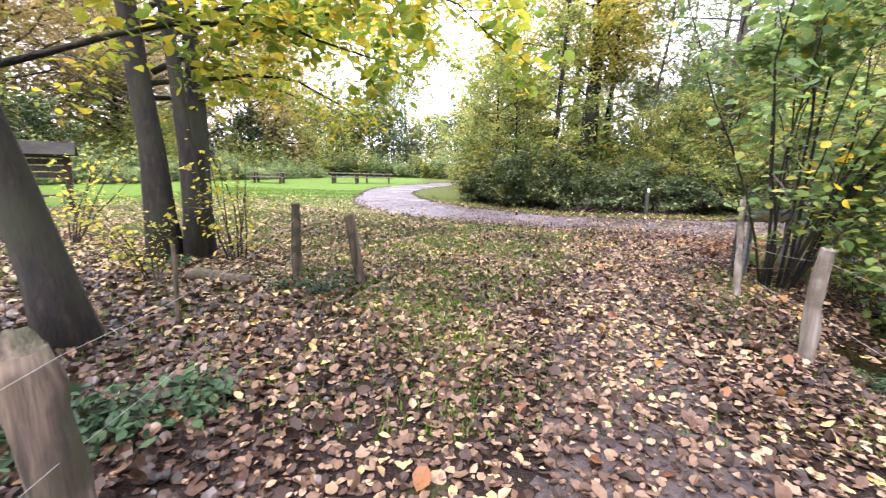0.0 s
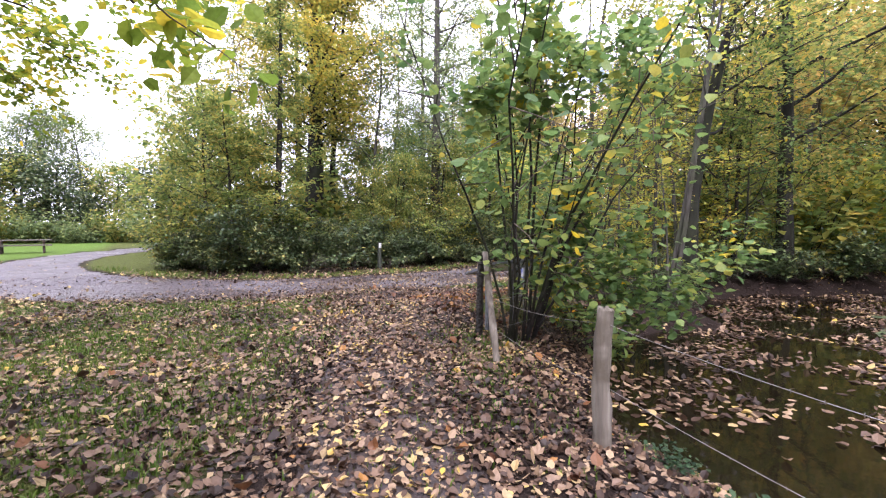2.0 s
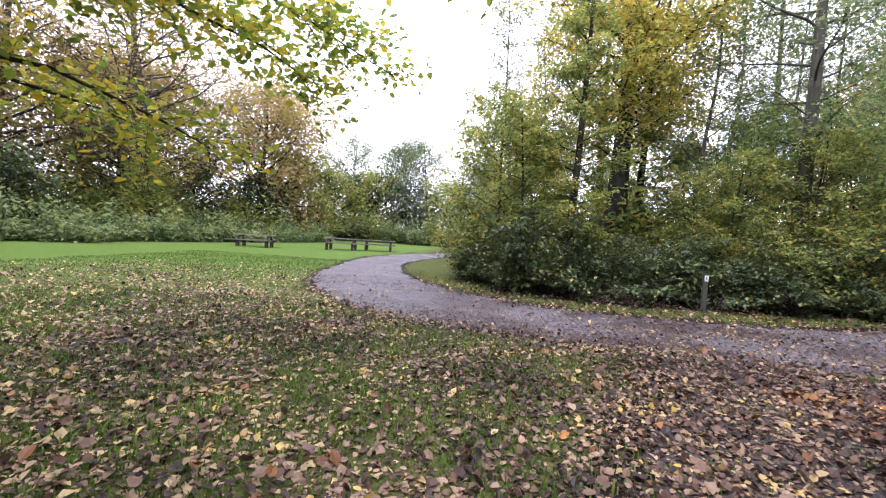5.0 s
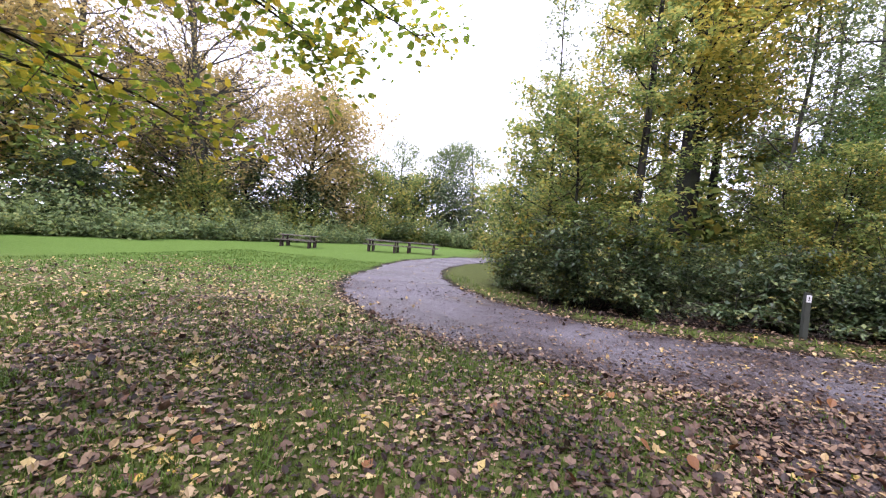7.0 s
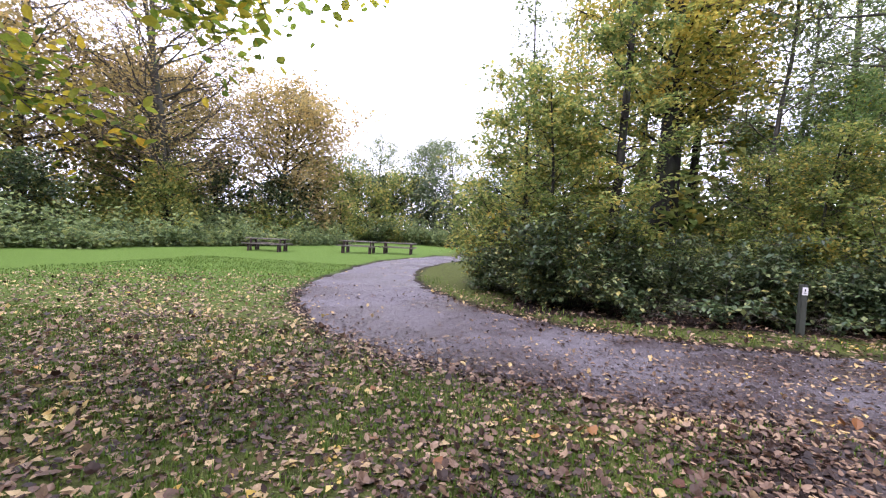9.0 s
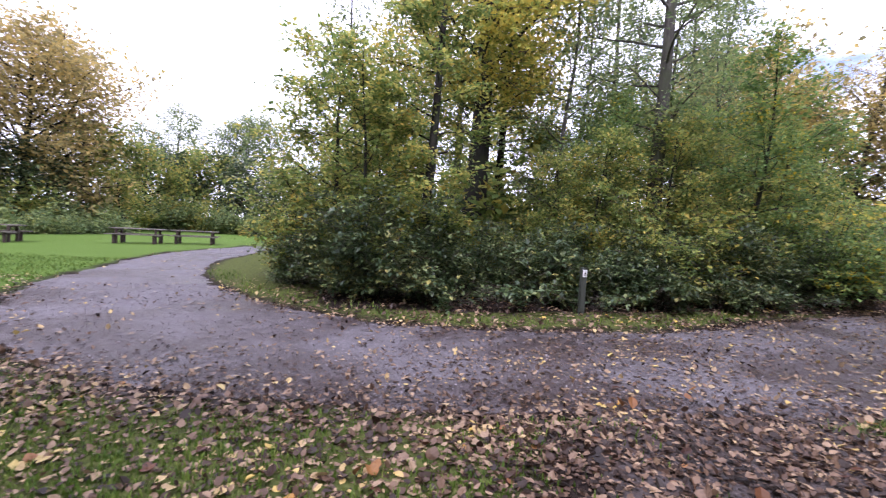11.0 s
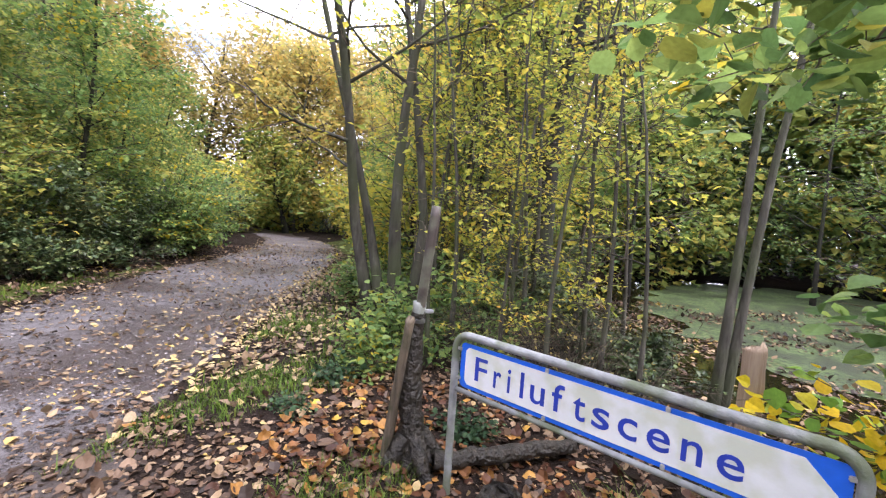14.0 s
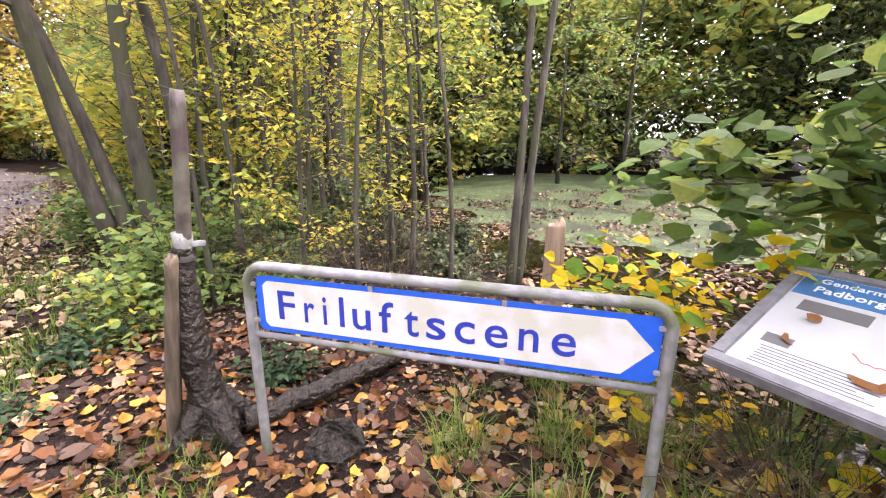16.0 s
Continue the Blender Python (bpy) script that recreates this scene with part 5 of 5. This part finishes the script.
def direction_sign():
    axis_x = (SR - SL).normalized()
    nrm = Vector((axis_x.y, -axis_x.x, 0))
    span = (SR - SL).length
    flip = Matrix(((axis_x.x, -nrm.x, 0, SL.x), (axis_x.y, -nrm.y, 0, SL.y), (0, 0, 1, SL.z), (0, 0, 0, 1)))
    base = thing("direction_sign", flip, "blue and white arrow sign in a galvanised tube frame", "sign")
    # local: x along the sign, -y towards the reader, z up
    tilt = -0.008 / span
    corner = []
    for k in range(7):
        a = math.pi / 2 * k / 6
        corner.append((0.09 - 0.09 * math.cos(a), 0.09 * math.sin(a)))
    top = 0.89
    pts = [(0, 0, -0.3), (0, 0, 0.2), (0, 0, 0.5)] + [(cx, 0, top - 0.09 + cz) for cx, cz in corner]
    right = [(span - cx, 0, top - 0.09 + cz + tilt * span) for cx, cz in corner][::-1]
    pts += right + [(span, 0, 0.5), (span, 0, 0.2), (span, 0, -0.3)]
    v, f = tubes([(pts, 0.0225)], 12, False)
    obj("tube_frame", mesh_from("tube_frame", v, f, True), GALV, base, "galvanised tube frame with green algae")
    lo = 0.597
    v, f = tubes([([(0.0, 0, lo - 0.025), (span, 0, lo - 0.025 + tilt * span)], 0.014)], 8)
    obj("lower_rail", mesh_from("lower_rail", v, f, True), GALV, base)
    # panel with rounded corners
    x0, x1, z0, z1 = 0.04, span - 0.026, lo, 0.848

    def slab(name, outline, y, thick, material, label="", under=None):
        bm = bmesh.new()
        f0 = bm.faces.new([bm.verts.new((x, y, z + tilt * x)) for x, z in outline])
        made = bmesh.ops.extrude_face_region(bm, geom=[f0])
        bmesh.ops.translate(bm, verts=[g for g in made["geom"] if isinstance(g, bmesh.types.BMVert)], vec=(0, -thick, 0))
        bmesh.ops.recalc_face_normals(bm, faces=bm.faces)
        return part(name, bm, material, under or base, label)

    def rounded(a, b, c, d, q):
        out = []
        for cx, cz, s in ((b - q, c + q, -90), (b - q, d - q, 0), (a + q, d - q, 90), (a + q, c + q, 180)):
            for k in range(6):
                t = radians(s + 18 * k)
                out.append((cx + q * math.cos(t), cz + q * math.sin(t)))
        return out

    panel = slab("panel", rounded(x0, x1, z0, z1, 0.03), 0.004, 0.004, SIGN_BLUE, "blue sign panel")
    a, b, c, d = x0 + 0.035, x1 - 0.02, z0 + 0.022, z1 - 0.022
    mid = (c + d) / 2
    slab("white_field", [(a + 0.02, c), (b - 0.1, c), (b, mid), (b - 0.1, d), (a + 0.02, d), (a, d - 0.02), (a, c + 0.02)], -0.0005, 0.0025, SIGN_WHITE, "white arrow field", panel)
    spans = ((0.147, 0.227), (0.271, 0.318), (0.358, 0.375), (0.434, 0.454), (0.492, 0.571), (0.608, 0.67), (0.716, 0.775), (0.806, 0.884), (0.92, 0.999), (1.036, 1.123), (1.163, 1.235), (1.281, 1.366))
    tall_f = max(vt.co.y for vt in text_mesh("F", 0.15, 0.001, 1.0, 0.0036).vertices)
    for ch, (left, rt) in zip("Friluftscene", spans):
        me = text_mesh(ch, 0.15, 0.001, 1.0, 0.0012)
        lo_x, hi_x = min(vt.co.x for vt in me.vertices), max(vt.co.x for vt in me.vertices)
        for vt in me.vertices:
            x = left + (vt.co.x - lo_x) / (hi_x - lo_x) * (rt - left)
            vt.co = (x, -0.0045 - vt.co.z, vt.co.y / tall_f * 0.132 + 0.662 + tilt * x)
        me.flip_normals()
        me.update()
        obj("letter", me, LETTER_BLUE, panel, "dark blue letter " + ch)
    for bx in (0.575, 1.105):
        for bz in (z0 + 0.008, z1 - 0.008):
            boxed("bolt", (bx, -0.006, bz + tilt * bx, 0.018, 0.012, 0.022), STEEL, panel, "steel bolt with algae", None, 0.003)
    for bz in (z0 + 0.045, z1 - 0.04):
        boxed("clip", (x1 + 0.015, -0.004, bz + tilt * x1, 0.06, 0.012, 0.018), STEEL, base, "", None, 0.003)
        boxed("clip", (x0 - 0.012, -0.004, bz + tilt * x0, 0.04, 0.012, 0.018), STEEL, base, "", None, 0.003)
    return base


direction_sign()


# ---- the map board ----
def map_board():
    p0, e = Vector((5.36, 6.55, 0.84)), Vector((-0.99, -0.14, 0)).normalized()
    away = Vector((e.y, -e.x, 0))
    if away.y > 0:
        away = -away
    m = Matrix(((e.x, away.x, 0, p0.x), (e.y, away.y, 0, p0.y), (0, 0, 1, 0.05), (0, 0, 0, 1)))
    if m.to_3x3().determinant() < 0:
        m = Matrix(((e.x, -away.x, 0, p0.x), (e.y, -away.y, 0, p0.y), (0, 0, 1, 0.05), (0, 0, 0, 1)))
        sgn = -1
    else:
        sgn = 1
    base = thing("map_board", m, "slanted trail map board in a grey metal frame", "information board")
    W, D, a = 1.15, 0.62, radians(18)
    tiltm = Matrix.Translation((0, 0, 0.79)) @ Matrix.Rotation(sgn * a, 4, "X")
    y = lambda v: sgn * v

    def flat(name, u0, u1, v0, v1, z, thick, material, label="", bevel=0.0, under=None):
        bm = bmesh.new()
        box(bm, (u0 + u1) / 2, y((v0 + v1) / 2), z + thick / 2, u1 - u0, v1 - v0, thick, tiltm, bevel)
        return part(name, bm, material, under or base, label)

    fr = 0.04
    flat("frame_rail", 0, W, 0, fr, -0.03, 0.04, BOARD_FRAME, "", 0.004)
    flat("frame_rail", 0, W, D - fr, D, -0.03, 0.04, BOARD_FRAME, "", 0.004)
    flat("frame_rail", 0, fr, fr, D - fr, -0.03, 0.039, BOARD_FRAME, "", 0.004)
    flat("frame_rail", W - fr, W, fr, D - fr, -0.03, 0.039, BOARD_FRAME, "", 0.004)
    face = flat("map_panel", fr, W - fr, fr, D - fr, -0.02, 0.022, BOARD_FACE, "pale printed map panel")
    flat("header", fr + 0.004, W - fr - 0.004, D - fr - 0.135, D - fr - 0.004, 0.002, 0.001, BOARD_BLUE, "blue header strip", 0.0, face)
    for words, size, u, v in (("Gendarmstien", 0.04, 0.09, D - 0.088), ("Padborg -", 0.05, 0.09, D - 0.145)):
        me = text_mesh(words, size, 0.0004, 1.05, 0.0008)
        for vt in me.vertices:
            vt.co = tiltm @ Vector((vt.co.x + u, sgn * (vt.co.y + v), 0.004 + vt.co.z))
        obj("heading", me, WHITE, face, "white heading text")
    flat("picture", 0.09, 0.26, 0.36, 0.42, 0.002, 0.001, PRINT_GREY, "small grey photograph", 0.0, face)
    flat("picture", 0.08, 0.15, 0.16, 0.205, 0.002, 0.001, PRINT_GREY, "small grey photograph", 0.0, face)
    flat("picture", 0.62, 0.8, 0.13, 0.24, 0.002, 0.001, PRINT_GREY, "small grey photograph", 0.0, face)
    for i in range(7):
        flat("text_line", 0.09 + 0.003 * (i % 3), 0.36 - 0.02 * (i % 3), 0.06 + 0.013 * i, 0.0635 + 0.013 * i, 0.002, 0.0008, PRINT_GREY, "", 0.0, face)
    for i in range(6):
        flat("text_line", 0.56, 0.72 - 0.015 * (i % 2), 0.055 + 0.011 * i, 0.058 + 0.011 * i, 0.002, 0.0008, PRINT_GREY, "", 0.0, face)
    q = np.random.default_rng(5)
    route = smooth_line([(0.27, 0.23), (0.3, 0.2), (0.36, 0.21), (0.4, 0.26), (0.45, 0.32), (0.55, 0.31), (0.68, 0.33), (0.8, 0.3), (0.95, 0.34)], 60) + q.normal(size=(60, 2)) * 0.002
    pts = [tiltm @ Vector((u, sgn * v, 0.003)) for u, v in route]
    v, f = tubes([([tuple(p) for p in pts], 0.0016)], 4)
    obj("route_line", mesh_from("route_line", v, f), PRINT_RED, face, "thin red trail line")
    for i in range(16):
        u, v = q.uniform(0.42, 1.05), q.uniform(0.27, 0.42)
        flat("place_mark", u, u + 0.02, v, v + 0.006, 0.002, 0.0008, PRINT_RED, "", 0.0, face)
    for u in (0.42, W - 0.12):
        boxed("leg", (u, sgn * 0.33, 0.35, 0.06, 0.06, 0.98), BOARD_FRAME, base)
    # wet leaves lying on it
    for u, v, s, mt in ((0.36, 0.1, 0.12, LITTER_ORANGE), (0.12, 0.19, 0.07, LITTER_ORANGE), (0.5, 0.5, 0.11, LITTER_ORANGE), (0.36, 0.33, 0.05, LITTER), (0.17, 0.31, 0.045, LITTER_ORANGE)):
        c = np.array([[0.0, 0, 0]])
        vv, ff = leaves(c, s, q, 0.0, 0.98, 1, 0.42, 0.06)
        lf = tagged(obj("wet_leaf", mesh_from("wet_leaf", vv, ff), mt), "wet orange-brown leaf stuck on the map board", "leaf", "leaves on the board")
        lf.matrix_basis = m @ tiltm @ Matrix.Translation((u, sgn * v, 0.012)) @ pose(0, 0, 0, 0, 0, q.uniform(0, 360))
    return base


map_board()


# ---- stump with pole, stake, splintered post ----
def stump_pole():
    base = thing("muddy_stump", pose(6.835, 8.04, 0.0) @ Matrix.Diagonal((1, 1, 1.1, 1)), "muddy dark tree stump with a metal pole clamped on", "stump")
    q = np.random.default_rng(9)
    z = np.array([-0.2, 0.0, 0.08, 0.2, 0.4, 0.6, 0.8, 0.9])
    rad = np.array([0.16, 0.135, 0.105, 0.082, 0.072, 0.062, 0.05, 0.044])
    pts = np.stack([-0.045 * z, 0.05 * np.sin(z * 3) - 0.02, z], 1)
    fine = np.linspace(0, 1, 40)
    zz = np.interp(fine, np.linspace(0, 1, 8), z)
    P = np.stack([np.interp(zz, z, pts[:, 0]), np.interp(zz, z, pts[:, 1]), zz], 1)
    v, f = tubes([(P, np.interp(zz, z, rad))], 24, False)
    c = np.repeat(P, 24, axis=0)
    lump = np.array([noise.noise(Vector(p * 14)) + 0.6 * noise.noise(Vector(p * 34)) for p in v])
    v = v + (v - c) * (0.22 * lump)[:, None]
    obj("trunk_stub", mesh_from("trunk_stub", v, f, True), MUD_BARK, base, "lumpy wet bark")
    v, f = tubes([(np.stack([np.linspace(-0.045, -0.11, 12), np.linspace(-0.0, -0.07, 12), np.linspace(0.86, 1.5, 12)], 1), np.concatenate([np.full(11, 0.031), [0.026]]))], 16)
    obj("pole", mesh_from("pole", v, f, True), POLE_PAINT, base, "worn purplish pole")
    v, f = tubes([(np.stack([np.full(4, -0.045), np.zeros(4), np.linspace(0.84, 0.96, 4)], 1), 0.042)], 16)
    obj("clamp", mesh_from("clamp", v, f, True), GALV, base, "grey steel clamp")
    boxed("clamp_bolt", (-0.06, -0.06, 0.91, 0.026, 0.06, 0.022), GALV, base, "", None, 0.004)
    for az, ln in ((-1.2, 0.32), (0.6, 0.3), (2.3, 0.28), (-2.6, 0.35)):
        p = np.array([[0.06 * math.cos(az), 0.06 * math.sin(az), 0.16], [0.15 * math.cos(az), 0.15 * math.sin(az), 0.05], [ln * math.cos(az), ln * math.sin(az), -0.05]])
        v, f = tubes([(p, np.array([0.06, 0.05, 0.02]))], 8)
        obj("root", mesh_from("root", v, f, True), MUD_BARK, base)
    return base


stump_pole()


wooden_post("split_stake", pose(6.8, 8.21, -0.02, 7, -3, 0) @ Matrix.Diagonal((1, 0.55, 1, 1)), 0.055, 0.98, WOOD_OLD, "dark rotting split stake beside the muddy stump", 33, 16, "stake", 0.08)
wooden_post("splintered_post", pose(6.5, 6.18, 0.0, 0, 1, 40), 0.058, 1.0, WOOD_PALE, "pale splintered fence post behind the sign", 14, 16, "stake", 0.09)


def log(name, a, b, rad, material, label, seed):
    q = np.random.default_rng(seed)
    u = np.linspace(0, 1, 12)[:, None]
    p = np.array(a) + (np.array(b) - np.array(a)) * u + q.normal(size=(12, 3)) * rad * 0.12
    v, f = tubes([(p, rad * (1 - 0.2 * u[:, 0]) * q.uniform(0.92, 1.08, 12))], 8)
    tagged(obj(name, mesh_from(name, v, f, True), material), label, "log")


log("fallen_log", (6.75, 7.9, 0.06), (7.05, 6.95, 0.09), 0.06, MUD_BARK, "dark wet log lying behind the sign", 3)
log("cut_stump", (6.43, 7.48, -0.08), (6.43, 7.48, 0.07), 0.16, MUD_BARK, "low dark cut stump at the foot of the sign", 5)


log("fallen_log", (-3.05, 5.05, 0.13), (-2.25, 4.85, 0.12), 0.09, WOOD_OLD, "weathered log lying at the foot of the forked tree", 8)
wooden_post("thin_stake", pose(-2.33, 3.6, 0.04, 0, 1, 0), 0.02, 0.75, WOOD_OLD, "thin grey stake standing in the wire fence", 17, 10, "stake")

# ---- marker post ----
def marker_post():
    base = thing("marker_post", pose(6.95, 14.75, 0.07), "dark wooden trail marker post with a white walker plate", "post")
    boxed("post", (0, 0, 0.42, 0.1, 0.1, 1.05), POST_GREEN, base, "", None, 0.008)
    plate = boxed("plate", (0.0, -0.0535, 0.83, 0.09, 0.006, 0.14), WHITE, base, "white plate", None, 0.001)
    bm = bmesh.new()
    box(bm, 0, -0.0575, 0.845, 0.022, 0.002, 0.05)
    box(bm, 0, -0.0575, 0.8, 0.04, 0.002, 0.016)
    part("symbol", bm, BLACK, plate, "black symbol")


marker_post()


# ---- picnic tables and shelter ----
def picnic_table(m):
    base = thing("picnic_table", m, "grey wooden picnic table with attached benches on the lawn", "table", "picnic tables")
    for k in range(5):
        boxed("top_plank", (0, -0.3 + 0.15 * k, 0.735, 2.4, 0.14, 0.045), WOOD_TABLE, base)
    for s in (-1, 1):
        for k in range(2):
            boxed("bench_plank", (0, s * (0.68 + 0.14 * k), 0.45, 2.4, 0.13, 0.045), WOOD_TABLE, base)
        for q in (-0.85, 0.85):
            boxed("leg", (q, s * 0.38, 0.34, 0.1, 0.1, 0.74), WOOD_DARK, base, "", Matrix.Translation((0, 0, 0)))
            boxed("leg", (q, s * 0.74, 0.2, 0.1, 0.1, 0.44), WOOD_DARK, base)
    for q in (-0.85, 0.85):
        boxed("beam", (q, 0, 0.4, 0.07, 1.6, 0.1), WOOD_DARK, base)
        boxed("beam", (q, 0, 0.68, 0.07, 0.8, 0.08), WOOD_DARK, base)
    return base


table = picnic_table(at(-12.2, 30.0, 10))
copy_thing(table, at(-7.5, 32.6, 5))
copy_thing(table, at(-5.3, 34.2, 8))


def shelter():
    base = thing("notice_shelter", at(-10.6, 11.0, 35, 0.85), "dark brown timber shelter with a plank back and bench", "shelter")
    for q in (-0.9, 0.9):
        boxed("post", (q, 0, 1.05, 0.16, 0.16, 2.2), WOOD_DARK, base)
        boxed("brace", (q, -0.3, 0.4, 0.1, 0.8, 0.1), WOOD_DARK, base)
    for k in range(4):
        boxed("plank", (0, -0.1, 1.1 + 0.2 * k, 2.0, 0.04, 0.16), WOOD_DARK, base)
    boxed("bench", (0, -0.45, 0.5, 2.4, 0.4, 0.06), WOOD_DARK, base)
    for s in (-1, 1):
        boxed("roof_slope", (0, s * 0.32, 2.1, 2.3, 0.6, 0.06), BARK_DARK, base, "", Matrix.Translation((0, 0, 0)) @ Matrix.Translation((0, 0, 2.1)) @ Matrix.Rotation(-s * 0.7, 4, "X") @ Matrix.Translation((0, 0, -2.1)))


shelter()

# ---- plants on the banks ----
blades("grass", scatter(7500, (4.9, 6.5, 5.6, 7.2), lambda x, y: dry(x, y) * np.clip(1.6 * np.sin(9.1 * x + 3 * y) * np.sin(8.3 * y - 2 * x) - 0.15 + 0.35 * (x < 5.7), 0, 1), rng, height, (-0.01, 0.0)), 0.19, rng, "long bank grass below the sign", 0.8, 0.0026, TUFT)
blades("grass", scatter(13000, (6.2, 9.6, 8.0, 10.2), lambda x, y: (polygon_distance(x, y, road_poly) > 0.1) * np.clip(0.9 * np.sin(2.3 * x + 3 * y) + 0.3, 0, 1), rng, height, (-0.01, 0.0)), 0.075, rng, "green verge grass by the stump", 0.7, 0.0032)
blades("grass", scatter(14000, (7.5, 18, 8.6, 12.0), lambda x, y: np.clip(1.2 - np.abs(polygon_distance(x, y, road_poly) - 0.6) / 0.7, 0, 1) * (polygon_distance(x, y, road_poly) > 0.05) * np.clip(0.7 + 0.5 * np.sin(2.1 * x), 0, 1), rng, height, (-0.01, 0.0)), 0.1, rng, "tufted green grass along the verge under the trees", 0.6, 0.005)
blades("grass", scatter(9000, (-1.6, 12, 13.3, 21), lambda x, y: np.clip(1 - np.abs(polygon_distance(x, y, road_poly) - 0.45) / 0.5, 0, 1) * (polygon_distance(x, y, road_poly) > 0.02), rng, height, (-0.01, 0.0)), 0.12, rng, "tufted verge grass between road and bushes", 0.5, 0.008)
nettle = shrub("nettle_clump", "low green nettles and ivy by the fence", at(-1.9, 1.9), rng, 0.38, 0.4, 26, 500, 0.065, LEAF_NETTLE, 1, 0.05, "low plants", (), 0.004, 4)
for x, y, a, s in ((-1.5, 2.2, 20, 0.9), (-2.3, 2.0, 70, 1.0), (-1.7, 4.7, 140, 0.6), (-1.3, 4.6, 200, 0.6), (-3.7, 5.6, 10, 0.8), (3.1, 2.3, 40, 0.7), (3.0, 1.5, 90, 0.8), (3.35, 3.0, 200, 0.5), (-3.2, 2.6, 220, 0.8), (7.2, 9.0, 10, 0.5), (7.9, 8.8, 100, 0.8), (7.3, 7.7, 190, 0.7)):
    copy_thing(nettle, at(x, y, a, s))

# duckweed on the far water
dw = np.random.default_rng(77)
bm_line = smooth_line([(9.5, 2.5), (12, 3.4), (16, 2.8), (21, 0), (22, -5), (18, -10), (11, -12.5), (6.5, -9), (7.0, -3), (8, 0.5), (9.5, 2.5)], 260)[:-1]
bm = bmesh.new()
bm.faces.new([bm.verts.new((x + 0.35 * math.sin(2.3 * y + 1.7 * x) + 0.05 * dw.normal(), y + 0.3 * math.sin(3.1 * x) + 0.05 * dw.normal(), WATER_Z + 0.005)) for x, y in bm_line])
bmesh.ops.recalc_face_normals(bm, faces=bm.faces)
weed = tagged(part("duckweed", bm, DUCKWEED, None), "bright green duckweed covering the pond", "duckweed", "", "stuff")
if weed.data.polygons[0].normal.z < 0:
    weed.data.flip_normals()

# ---- single large leaves on the path ----
q = np.random.default_rng(91)
shapes = []
for i in range(6):
    vv, ff = leaves(np.zeros((1, 3)), 0.1, q, 0.0, 0.97, 1, 0.42, 0.1)
    vv[:, 2] -= vv[:, 2].min()
    me = mesh_from("fallen_leaf", vv, ff)
    me.materials.append(LITTER_ORANGE if i % 2 else LITTER)
    shapes.append(me)
spots_xy = scatter(300, (-2.5, 7, 1.0, 11.0), lambda x, y: dry(x, y) * 0.6, q, top, (0.018, 0.024))
for i, p in enumerate(spots_xy):
    lf = obj("fallen_leaf", shapes[i % 6], None, ground)
    lf.matrix_basis = pose(p[0], p[1], p[2], q.uniform(-12, 12), q.uniform(-12, 12), q.uniform(0, 360))
